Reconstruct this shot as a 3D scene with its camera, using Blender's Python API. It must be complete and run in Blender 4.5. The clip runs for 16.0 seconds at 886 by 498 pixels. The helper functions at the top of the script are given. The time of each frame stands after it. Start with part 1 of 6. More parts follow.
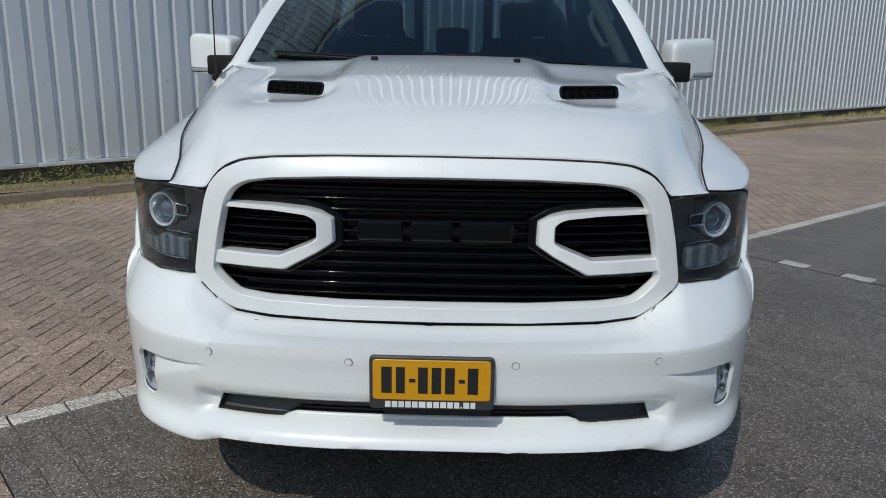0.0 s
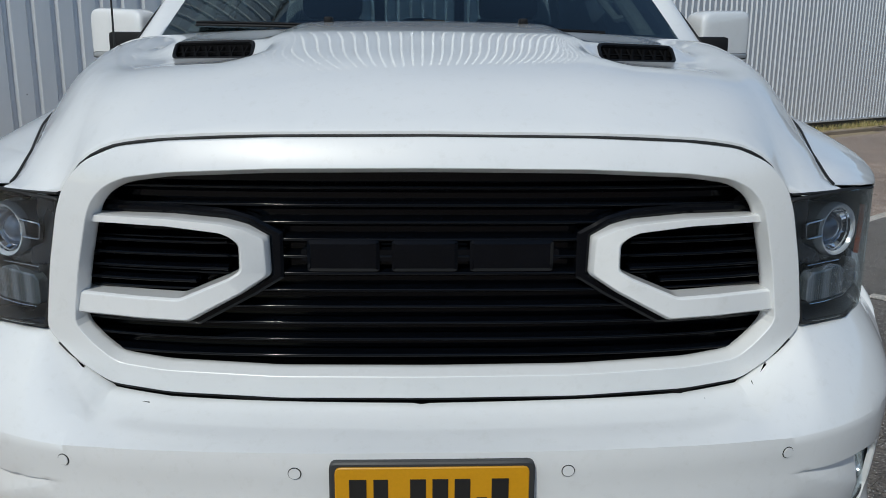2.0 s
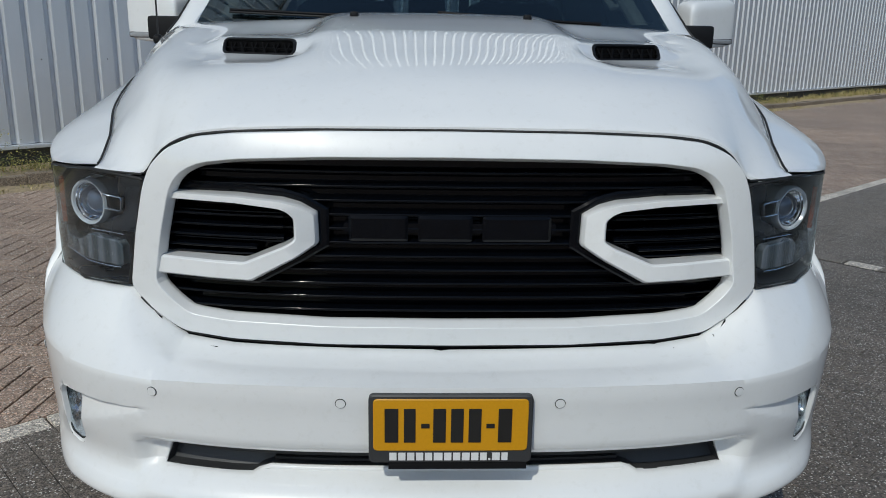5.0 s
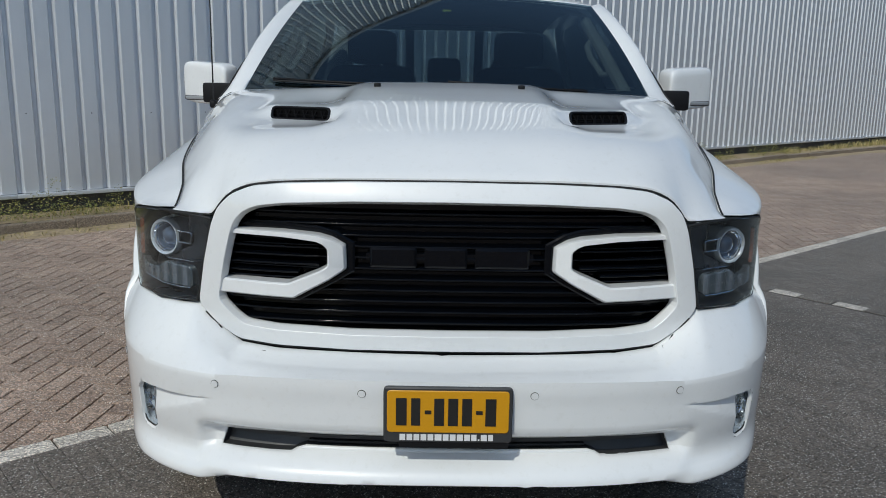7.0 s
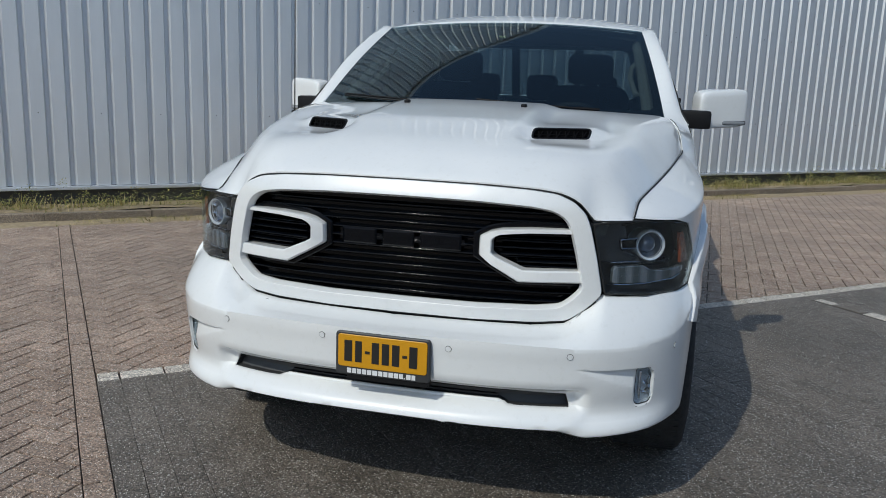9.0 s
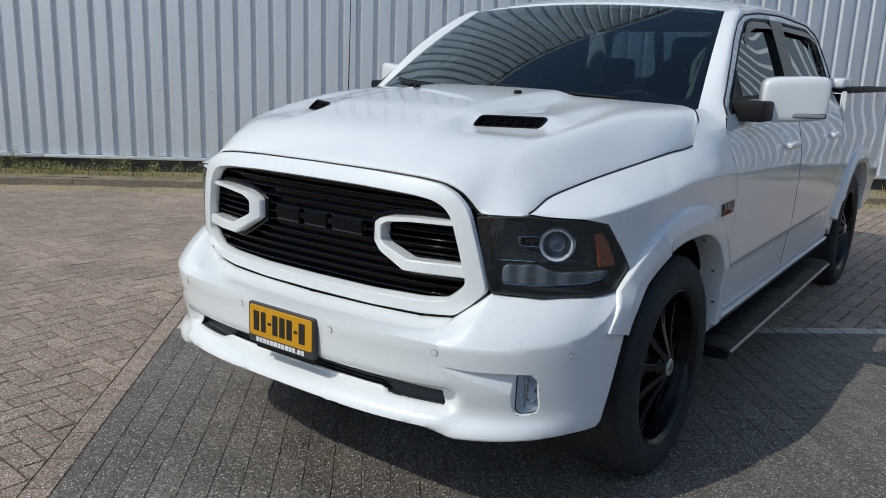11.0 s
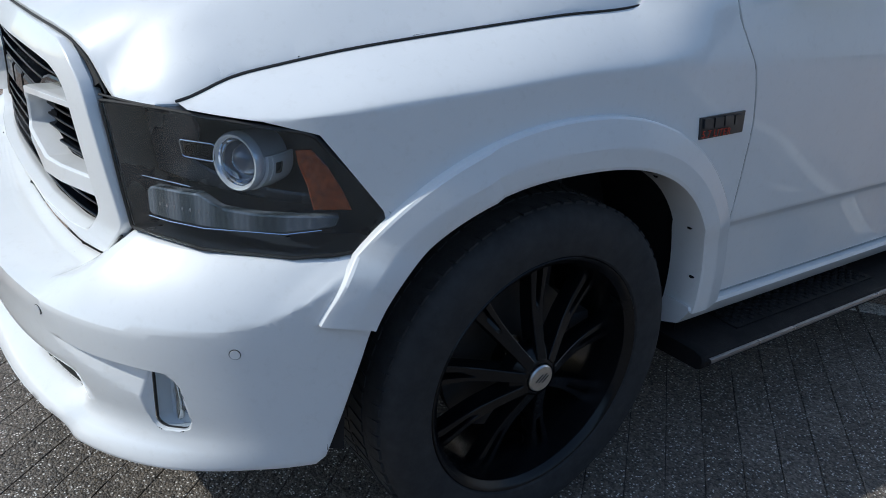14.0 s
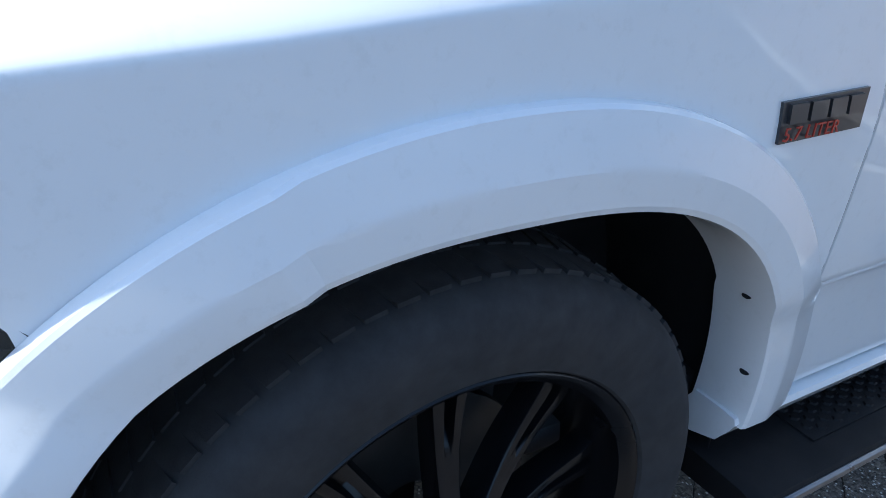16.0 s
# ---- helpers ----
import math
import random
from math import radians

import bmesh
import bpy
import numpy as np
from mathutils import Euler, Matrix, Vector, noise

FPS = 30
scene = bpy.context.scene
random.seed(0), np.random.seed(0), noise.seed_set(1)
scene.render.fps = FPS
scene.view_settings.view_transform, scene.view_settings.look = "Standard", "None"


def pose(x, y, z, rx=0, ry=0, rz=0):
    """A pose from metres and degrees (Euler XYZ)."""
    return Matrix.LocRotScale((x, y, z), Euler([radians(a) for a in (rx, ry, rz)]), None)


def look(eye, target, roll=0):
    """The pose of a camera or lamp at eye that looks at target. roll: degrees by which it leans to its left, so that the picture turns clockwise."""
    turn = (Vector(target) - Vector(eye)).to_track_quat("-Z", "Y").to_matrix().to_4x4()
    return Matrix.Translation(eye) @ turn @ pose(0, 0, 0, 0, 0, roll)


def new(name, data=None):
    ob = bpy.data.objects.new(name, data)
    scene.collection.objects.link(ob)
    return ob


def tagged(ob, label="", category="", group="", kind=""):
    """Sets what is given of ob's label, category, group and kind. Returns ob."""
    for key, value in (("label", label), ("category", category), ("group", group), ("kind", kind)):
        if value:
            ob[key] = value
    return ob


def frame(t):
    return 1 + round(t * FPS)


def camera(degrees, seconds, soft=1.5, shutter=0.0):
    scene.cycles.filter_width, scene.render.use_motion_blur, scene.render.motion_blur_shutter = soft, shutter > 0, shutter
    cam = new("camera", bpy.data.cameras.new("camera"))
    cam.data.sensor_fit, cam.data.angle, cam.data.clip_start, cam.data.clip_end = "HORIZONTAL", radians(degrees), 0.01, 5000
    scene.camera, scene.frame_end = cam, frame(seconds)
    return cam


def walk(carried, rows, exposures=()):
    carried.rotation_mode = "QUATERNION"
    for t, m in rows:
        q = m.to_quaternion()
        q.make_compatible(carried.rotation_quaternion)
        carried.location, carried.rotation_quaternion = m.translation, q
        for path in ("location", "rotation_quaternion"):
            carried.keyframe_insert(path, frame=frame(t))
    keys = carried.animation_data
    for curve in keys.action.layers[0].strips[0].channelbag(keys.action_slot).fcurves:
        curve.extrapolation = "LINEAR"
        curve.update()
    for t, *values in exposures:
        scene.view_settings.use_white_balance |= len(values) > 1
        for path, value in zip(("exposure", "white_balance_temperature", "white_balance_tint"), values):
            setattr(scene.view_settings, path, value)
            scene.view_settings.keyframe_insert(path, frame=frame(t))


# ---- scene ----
cam = camera(58.4, 16.0, soft=0.9)
PATH = [
    (0, (0.058, -1.872, 1.403), (0.022, 0.068, 0.919), 0.9),
    (0.5, (-0.05, -1.65, 1.31), (-0.027, 0.294, 0.84), 0.4),
    (1, (-0.094, -1.444, 1.28), (-0.029, 0.505, 0.838), -0.3),
    (1.5, (-0.064, -1.232, 1.239), (0.021, 0.72, 0.81), 0.1),
    (2, (-0.026, -1.123, 1.233), (0.044, 0.83, 0.808), 0.4),
    (2.5, (-0.035, -1.109, 1.252), (0.034, 0.841, 0.815), 0.6),
    (3, (-0.036, -1.143, 1.293), (0.03, 0.785, 0.766), 1.3),
    (3.5, (-0.032, -1.229, 1.31), (0.025, 0.683, 0.724), 1.7),
    (6, (-0.101, -1.526, 1.324), (-0.012, 0.425, 0.895), 0.6),
    (6.5, (-0.068, -1.65, 1.35), (-0.009, 0.309, 0.952), 0.8),
    (7, (-0.036, -1.825, 1.375), (-0.018, 0.134, 0.972), 1.0),
    (7.5, (0.0, -1.973, 1.385), (-0.027, -0.016, 0.969), 0.0),
    (8, (0.201, -2.067, 1.389), (0.039, -0.117, 0.978), 0.5),
    (8.5, (0.471, -2.185, 1.406), (0.144, -0.251, 1.018), 1.9),
    (9, (0.759, -2.305, 1.432), (0.285, -0.403, 1.036), 2.0),
    (11.5, (2.105, -1.54, 1.478), (0.871, -0.038, 1.01), 2.5),
    (12, (2.28, -1.321, 1.483), (0.967, 0.107, 0.998), 2.7),
    (12.5, (2.389, -1.029, 1.453), (0.988, 0.297, 0.924), 2.3),
    (13, (2.312, -0.693, 1.398), (0.877, 0.556, 0.783), 2.3),
    (13.5, (2.198, -0.383, 1.385), (0.75, 0.796, 0.669), 2.4),
    (14, (2.089, -0.093, 1.381), (0.603, 0.98, 0.582), 3.7),
    (14.5, (1.923, 0.119, 1.347), (0.394, 1.073, 0.478), 4.1),
    (15, (1.777, 0.306, 1.323), (0.24, 1.156, 0.366), 3.9),
    (15.5, (1.67, 0.471, 1.283), (0.151, 1.308, 0.287), 4.8),
    (16, (1.527, 0.596, 1.222), (0.046, 1.559, 0.284), 4.3),
]
# seconds, stops, kelvin, tint
EXPOSURES = [(0.0, -0.50, 6400, 4), (3.5, -0.58, 6400, 4), (7.0, -0.50, 6400, 4), (9.0, -0.41, 6400, 4), (11.5, -0.21, 6400, 4), (12.5, -0.16, 6390, 4), (13.5, -0.08, 6280, 5), (14.5, 0.08, 6100, 6), (15.0, 0.35, 6030, 6), (15.5, 0.70, 5960, 6), (16.0, 1.00, 5920, 6)]
walk(cam, [(t, look(eye, target, roll)) for t, eye, target, roll in PATH], EXPOSURES)

# ---- light ----
world = bpy.data.worlds.new("world")
scene.world = world
world.use_nodes = True
wn = world.node_tree.nodes
sky = wn.new("ShaderNodeTexSky")
sky.sky_type = "NISHITA"
sky.sun_disc = False
sky.sun_elevation = radians(45)
sky.sun_rotation = radians(202)
sky.altitude = 0
sky.air_density = 1.0
sky.dust_density = 0.6
sky.ozone_density = 1.2
wn["Background"].inputs[1].default_value = 0.161
world.node_tree.links.new(sky.outputs[0], wn["Background"].inputs[0])
sun = new("sun", bpy.data.lights.new("sun", "SUN"))
sun.data.energy = 2.76
sun.data.angle = radians(0.55)
sun.data.color = (1.0, 0.955, 0.88)
sun.matrix_world = look((-3.7, -9.3, 10.0), (0, 0, 0))

# ---- materials ----
def base_mat(name):
    m = bpy.data.materials.new(name)
    m.use_nodes = True
    return m, m.node_tree.nodes, m.node_tree.links, m.node_tree.nodes["Principled BSDF"]


def noise_node(nt, links, scale, detail=4, rough=0.6, coord="Object", kind="ShaderNodeTexNoise"):
    tc = nt.new("ShaderNodeTexCoord")
    n = nt.new(kind)
    n.inputs["Scale"].default_value = scale
    if kind == "ShaderNodeTexNoise":
        n.inputs["Detail"].default_value = detail
        n.inputs["Roughness"].default_value = rough
    links.new(tc.outputs[coord], n.inputs["Vector"])
    return n


def ramp(nt, links, src, stops):
    r = nt.new("ShaderNodeValToRGB")
    e = r.color_ramp.elements
    while len(e) < len(stops):
        e.new(0.5)
    for el, (p, c) in zip(e, stops):
        el.position = p
        el.color = (*c, 1) if len(c) == 3 else c
    links.new(src, r.inputs[0])
    return r


def mix_rgb(nt, links, a, b, fac, mode="MIX"):
    m = nt.new("ShaderNodeMix")
    m.data_type = "RGBA"
    m.blend_type = mode
    for sock, v in ((m.inputs[0], fac), (m.inputs[6], a), (m.inputs[7], b)):
        if isinstance(v, (int, float)):
            sock.default_value = v
        elif isinstance(v, tuple):
            sock.default_value = (*v, 1) if len(v) == 3 else v
        else:
            links.new(v, sock)
    return m.outputs[2]


def bump(nt, links, b, height, strength, dist=0.01, after=None):
    n = nt.new("ShaderNodeBump")
    n.inputs["Strength"].default_value = strength
    n.inputs["Distance"].default_value = dist
    links.new(height, n.inputs["Height"])
    if after is not None:
        links.new(after, n.inputs["Normal"])
    links.new(n.outputs[0], b.inputs["Normal"])
    return n.outputs[0]


def simple(name, col, rough=0.5, metal=0.0, coat=0.0, grain=0.0, scale=30.0, spec=0.5, wear=0.08):
    """A plain surface with slight mottling of colour and gloss, and a fine grain."""
    m, nt, ln, b = base_mat(name)
    n = noise_node(nt, ln, scale, 5, 0.65)
    lo = tuple(c * (1 - wear) for c in col)
    hi = tuple(min(1, c * (1 + wear)) for c in col)
    r = ramp(nt, ln, n.outputs[0], [(0.3, lo), (0.7, hi)])
    ln.new(r.outputs[0], b.inputs["Base Color"])
    n2 = noise_node(nt, ln, scale * 0.2, 3)
    r2 = ramp(nt, ln, n2.outputs[0], [(0.3, (rough * 0.85,) * 3), (0.7, (min(1, rough * 1.15),) * 3)])
    ln.new(r2.outputs[0], b.inputs["Roughness"])
    b.inputs["Metallic"].default_value = metal
    b.inputs["Coat Weight"].default_value = coat
    b.inputs["Coat Roughness"].default_value = 0.03
    b.inputs["Specular IOR Level"].default_value = spec
    if grain:
        n3 = noise_node(nt, ln, scale * 12, 3)
        bump(nt, ln, b, n3.outputs[0], grain, 0.002)
    return m


def paint_mat():
    m, nt, ln, b = base_mat("white_paint")
    n = noise_node(nt, ln, 3.0, 4)
    r = ramp(nt, ln, n.outputs[0], [(0.35, (0.80, 0.81, 0.81)), (0.65, (0.84, 0.845, 0.84))])
    n2 = noise_node(nt, ln, 45.0, 5, 0.7)
    r2 = ramp(nt, ln, n2.outputs[0], [(0.30, (0.93, 0.925, 0.91)), (0.45, (1, 1, 1))])
    ln.new(mix_rgb(nt, ln, r.outputs[0], r2.outputs[0], 0.6, "MULTIPLY"), b.inputs["Base Color"])
    b.inputs["Roughness"].default_value = 0.35
    b.inputs["Coat Weight"].default_value = 1.0
    b.inputs["Coat Roughness"].default_value = 0.018
    b.inputs["Coat IOR"].default_value = 1.55
    return m


def glass_mat(name, tint, gloss_ior=1.5, rough=0.0):
    """Thin glass: clear, with a Fresnel gloss."""
    m = bpy.data.materials.new(name)
    m.use_nodes = True
    nt, ln = m.node_tree.nodes, m.node_tree.links
    nt.remove(nt["Principled BSDF"])
    tr, gl, mx, fr = (nt.new(k) for k in ("ShaderNodeBsdfTransparent", "ShaderNodeBsdfGlossy", "ShaderNodeMixShader", "ShaderNodeLayerWeight"))
    tr.inputs[0].default_value = (*tint, 1)
    gl.inputs["Roughness"].default_value = rough
    gl.inputs["Color"].default_value = (0.88, 0.97, 0.98, 1)
    fr.inputs[0].default_value = 0.5
    low = ((gloss_ior - 1) / (gloss_ior + 1)) ** 2
    pw, sc = nt.new("ShaderNodeMath"), nt.new("ShaderNodeMath")
    pw.operation, sc.operation = "POWER", "MULTIPLY_ADD"
    pw.inputs[1].default_value = 5.0
    sc.inputs[1].default_value, sc.inputs[2].default_value = 1 - low, low
    ln.new(fr.outputs["Facing"], pw.inputs[0])
    ln.new(pw.outputs[0], sc.inputs[0])
    ln.new(sc.outputs[0], mx.inputs[0])
    ln.new(tr.outputs[0], mx.inputs[1])
    ln.new(gl.outputs[0], mx.inputs[2])
    ln.new(mx.outputs[0], nt["Material Output"].inputs[0])
    return m


def paver_mat(name, cols, speck, relief=0.8):
    """Weathered concrete paver with exposed aggregate; each piece has its own tone."""
    m, nt, ln, b = base_mat(name)
    info = nt.new("ShaderNodeObjectInfo")
    geo = nt.new("ShaderNodeNewGeometry")
    add = nt.new("ShaderNodeMath")
    add.operation = "ADD"
    ln.new(info.outputs["Random"], add.inputs[0])
    ln.new(geo.outputs["Random Per Island"], add.inputs[1])
    fr = nt.new("ShaderNodeMath")
    fr.operation = "FRACT"
    ln.new(add.outputs[0], fr.inputs[0])
    tone = ramp(nt, ln, fr.outputs[0], [(0.0, cols[0]), (0.5, cols[1]), (1.0, cols[2])])
    pos = geo.outputs["Position"]

    def tex(kind, scale, **kw):
        n = nt.new(kind)
        n.inputs["Scale"].default_value = scale
        for k, v in kw.items():
            n.inputs[k].default_value = v
        ln.new(pos, n.inputs["Vector"])
        return n

    dirt = ramp(nt, ln, tex("ShaderNodeTexNoise", 1.3, Detail=6.0, Roughness=0.65).outputs[0], [(0.32, (0.62, 0.60, 0.56)), (0.62, (1.08, 1.06, 1.04))])
    wide = ramp(nt, ln, tex("ShaderNodeTexNoise", 0.45, Detail=3.0).outputs[0], [(0.42, (0.86, 0.83, 0.80)), (0.58, (1.05, 1.0, 0.96))])
    c = mix_rgb(nt, ln, tone.outputs[0], wide.outputs[0], 0.9, "MULTIPLY")
    c = mix_rgb(nt, ln, c, dirt.outputs[0], 0.7, "MULTIPLY")
    fine = ramp(nt, ln, tex("ShaderNodeTexNoise", 95.0, Detail=4.0, Roughness=0.75).outputs[0], [(0.30, (0.50, 0.50, 0.50)), (0.70, (1.5, 1.5, 1.5))])
    c = mix_rgb(nt, ln, c, fine.outputs[0], 0.8, "MULTIPLY")
    # exposed stones: each grain has its own tone, a few are bright
    vor = tex("ShaderNodeTexVoronoi", 165.0)
    sep = nt.new("ShaderNodeSeparateColor")
    ln.new(vor.outputs["Color"], sep.inputs[0])
    grain = ramp(nt, ln, sep.outputs[0], [(0.0, (0.30, 0.29, 0.28)), (0.35, (0.75, 0.74, 0.73)), (0.70, (1.25, 1.24, 1.22)), (1.0, (1.75, 1.72, 1.68))])
    c = mix_rgb(nt, ln, c, grain.outputs[0], 0.9, "MULTIPLY")
    pick = ramp(nt, ln, sep.outputs[1], [(0.0, (0, 0, 0)), (0.82, (0, 0, 0)), (0.87, (1, 1, 1))])
    dot = ramp(nt, ln, vor.outputs["Distance"], [(0.30, (1, 1, 1)), (0.55, (0, 0, 0))])
    c = mix_rgb(nt, ln, c, speck, mix_rgb(nt, ln, pick.outputs[0], dot.outputs[0], 1.0, "MULTIPLY"))
    ln.new(c, b.inputs["Base Color"])
    b.inputs["Roughness"].default_value = 0.56
    b.inputs["Specular IOR Level"].default_value = 0.6
    first = bump(nt, ln, b, tex("ShaderNodeTexNoise", 70.0, Detail=4.0, Roughness=0.7).outputs[0], 0.7, 0.006)
    inv = nt.new("ShaderNodeMath")
    inv.operation = "SUBTRACT"
    inv.inputs[0].default_value = 1.0
    ln.new(vor.outputs["Distance"], inv.inputs[1])
    bump(nt, ln, b, inv.outputs[0], relief, 0.004, first)
    return m


def cladding_mat():
    """Grey coated steel sheet with faint scuffs and rain streaks."""
    m, nt, ln, b = base_mat("grey_coated_steel")
    tc = nt.new("ShaderNodeTexCoord")
    mp = nt.new("ShaderNodeMapping")
    mp.inputs["Scale"].default_value = (6, 6, 0.5)
    ln.new(tc.outputs["Object"], mp.inputs[0])
    n = nt.new("ShaderNodeTexNoise")
    n.inputs["Scale"].default_value = 1.0
    n.inputs["Detail"].default_value = 6
    ln.new(mp.outputs[0], n.inputs["Vector"])
    r = ramp(nt, ln, n.outputs[0], [(0.3, (0.68, 0.70, 0.725)), (0.7, (0.74, 0.76, 0.785))])
    n2 = noise_node(nt, ln, 2.2, 6, 0.7)
    r2 = ramp(nt, ln, n2.outputs[0], [(0.60, (0, 0, 0)), (0.74, (0.5, 0.5, 0.5))])
    ln.new(mix_rgb(nt, ln, r.outputs[0], (0.78, 0.79, 0.80), r2.outputs[0]), b.inputs["Base Color"])
    b.inputs["Roughness"].default_value = 0.58
    b.inputs["Metallic"].default_value = 0.80
    b.inputs["Specular IOR Level"].default_value = 0.5
    n3 = noise_node(nt, ln, 7.0, 3)
    bump(nt, ln, b, n3.outputs[0], 0.05, 0.02)
    return m


def ground_mat():
    m, nt, ln, b = base_mat("joint_sand_and_far_paving")
    n = noise_node(nt, ln, 0.35, 6, 0.6)
    r = ramp(nt, ln, n.outputs[0], [(0.3, (0.075, 0.062, 0.050)), (0.7, (0.125, 0.104, 0.084))])
    n2 = noise_node(nt, ln, 60, 4, 0.7)
    r2 = ramp(nt, ln, n2.outputs[0], [(0.3, (0.6, 0.6, 0.6)), (0.7, (1.3, 1.3, 1.3))])
    ln.new(mix_rgb(nt, ln, r.outputs[0], r2.outputs[0], 0.8, "MULTIPLY"), b.inputs["Base Color"])
    b.inputs["Roughness"].default_value = 0.9
    bump(nt, ln, b, n2.outputs[0], 0.4, 0.004)
    return m


def leaf_mat(name, cols):
    m, nt, ln, b = base_mat(name)
    geo = nt.new("ShaderNodeNewGeometry")
    r = ramp(nt, ln, geo.outputs["Random Per Island"], [(0.0, cols[0]), (0.45, cols[1]), (0.75, cols[2]), (1.0, cols[3])])
    ln.new(r.outputs[0], b.inputs["Base Color"])
    b.inputs["Roughness"].default_value = 0.6
    return m


def ribbed_mat():
    """Clear light guide with fine ribs and broader facets along its length."""
    m, nt, ln, b = base_mat("ribbed_light_guide")
    tc = nt.new("ShaderNodeTexCoord")
    mp = nt.new("ShaderNodeMapping")
    mp.inputs["Rotation"].default_value = (0, 0, radians(52))
    mp.inputs["Scale"].default_value = (1.0, 0.15, 0.35)
    ln.new(tc.outputs["Object"], mp.inputs[0])
    waves = []
    for scale in (95.0, 13.0):
        w = nt.new("ShaderNodeTexWave")
        w.inputs["Scale"].default_value = scale
        w.inputs["Distortion"].default_value = 0.6
        w.inputs["Detail"].default_value = 2.0
        ln.new(mp.outputs[0], w.inputs["Vector"])
        waves.append(w)
    a = ramp(nt, ln, waves[0].outputs["Fac"], [(0.2, (0.82, 0.84, 0.86)), (0.8, (1.0, 1.0, 1.0))])
    c = ramp(nt, ln, waves[1].outputs["Fac"], [(0.15, (0.08, 0.10, 0.11)), (0.5, (0.13, 0.15, 0.165)), (0.85, (0.22, 0.24, 0.26))])
    ln.new(mix_rgb(nt, ln, c.outputs[0], a.outputs[0], 1.0, "MULTIPLY"), b.inputs["Base Color"])
    b.inputs["Roughness"].default_value = 0.14
    b.inputs["Metallic"].default_value = 0.25
    b.inputs["Coat Weight"].default_value = 0.5
    first = bump(nt, ln, b, waves[0].outputs["Fac"], 0.2, 0.002)
    bump(nt, ln, b, waves[1].outputs["Fac"], 0.05, 0.004, first)
    return m


WHITE = paint_mat()
BLACK_GLOSS = simple("gloss_black_plastic", (0.0018, 0.0026, 0.0044), 0.09, coat=0.0, wear=0.2, spec=0.17)
BLACK_MATTE = simple("black_textured_plastic", (0.007, 0.007, 0.008), 0.58, grain=0.2, scale=60, spec=0.22)
# also colours the tubes that stand in for shade in panel gaps
BLACK_SEAL_AND_GAP = simple("black_rubber_and_gap_shade", (0.012, 0.012, 0.012), 0.65)
LINER = simple("black_wheel_well_liner", (0.011, 0.011, 0.013), 0.85, grain=0.2)
RUBBER = simple("worn_tyre_rubber", (0.0235, 0.0237, 0.0250), 0.80, grain=0.3, scale=40, wear=0.3)
LAMP_BLACK = simple("black_lamp_interior", (0.028, 0.034, 0.044), 0.30, spec=0.5)
VENT_BLACK = simple("dull_black_vent_mesh", (0.004, 0.004, 0.0045), 0.8, spec=0.1)
SHROUD = simple("bright_lamp_shroud", (0.88, 0.88, 0.87), 0.14, metal=0.15, wear=0.03)
RIM = simple("gloss_black_alloy", (0.0045, 0.0048, 0.006), 0.24, wear=0.3, spec=0.34)
BED_DARK = simple("dark_joint_sand", (0.070, 0.062, 0.054), 0.95, grain=0.5, scale=40, wear=0.3)
RING = simple("bright_lamp_ring", (0.93, 0.94, 0.95), 0.22, metal=0.45, wear=0.03)
CHROME = simple("chrome", (0.75, 0.76, 0.78), 0.06, metal=1.0, wear=0.03)
SATIN = simple("brushed_aluminium", (0.55, 0.55, 0.54), 0.32, metal=1.0, scale=80)
STEEL_TRIM = simple("satin_step_edge", (0.22, 0.22, 0.23), 0.30, metal=1.0, scale=60)
YELLOW = simple("yellow_reflective_sheet", (0.62, 0.29, 0.004), 0.42, scale=200, wear=0.04)
PLATE_BLACK = simple("black_plate_ink", (0.012, 0.011, 0.010), 0.5)
HOLDER = simple("dark_grey_plate_holder", (0.035, 0.036, 0.038), 0.5, grain=0.15)
INK_WHITE = simple("white_print", (0.75, 0.75, 0.75), 0.5)
RED_INK = simple("red_badge_print", (0.42, 0.035, 0.02), 0.4)
BADGE = simple("dark_grey_badge", (0.03, 0.032, 0.036), 0.35, coat=0.4)
AMBER = simple("amber_reflector", (0.29, 0.055, 0.012), 0.16, coat=0.6, scale=90, wear=0.5)
HOUSING = simple("charcoal_lamp_bezel", (0.026, 0.030, 0.037), 0.26, coat=0.3)
DRL = ribbed_mat()
GREY_LENS = simple("smoked_grey_lens", (0.30, 0.31, 0.32), 0.15, coat=0.6)
CLOTH = simple("black_seat_cloth", (0.022, 0.022, 0.025), 0.85, grain=0.4, scale=50)
DASH = simple("charcoal_dashboard", (0.02, 0.021, 0.023), 0.6, grain=0.3, scale=50)
LINING = simple("dark_grey_lining", (0.05, 0.05, 0.052), 0.85, grain=0.2)
TRIM_GREY = simple("grey_pillar_trim", (0.30, 0.30, 0.29), 0.7, grain=0.1)
STICKER = simple("yellow_green_sticker", (0.55, 0.62, 0.08), 0.5)
GLASS = glass_mat("tinted_windscreen", (0.38, 0.46, 0.48), 1.68)
GLASS_DARK = glass_mat("privacy_glass", (0.08, 0.09, 0.095), 1.95)
GLASS_REAR = glass_mat("rear_glass", (0.80, 0.84, 0.86))
LENS = glass_mat("clear_lamp_cover", (0.90, 0.93, 0.96), 1.50)
BULB = simple("projector_glass", (0.10, 0.12, 0.16), 0.03, coat=1.0, spec=0.8)
MIRROR = simple("mirror_silver", (0.8, 0.8, 0.8), 0.01, metal=1.0, wear=0.0)
FOG_SHELL = simple("grey_fog_lamp_shell", (0.74, 0.75, 0.75), 0.3, coat=0.4)
FOG = simple("fog_lamp_reflector", (0.62, 0.63, 0.65), 0.12, metal=1.0, scale=90, wear=0.15)
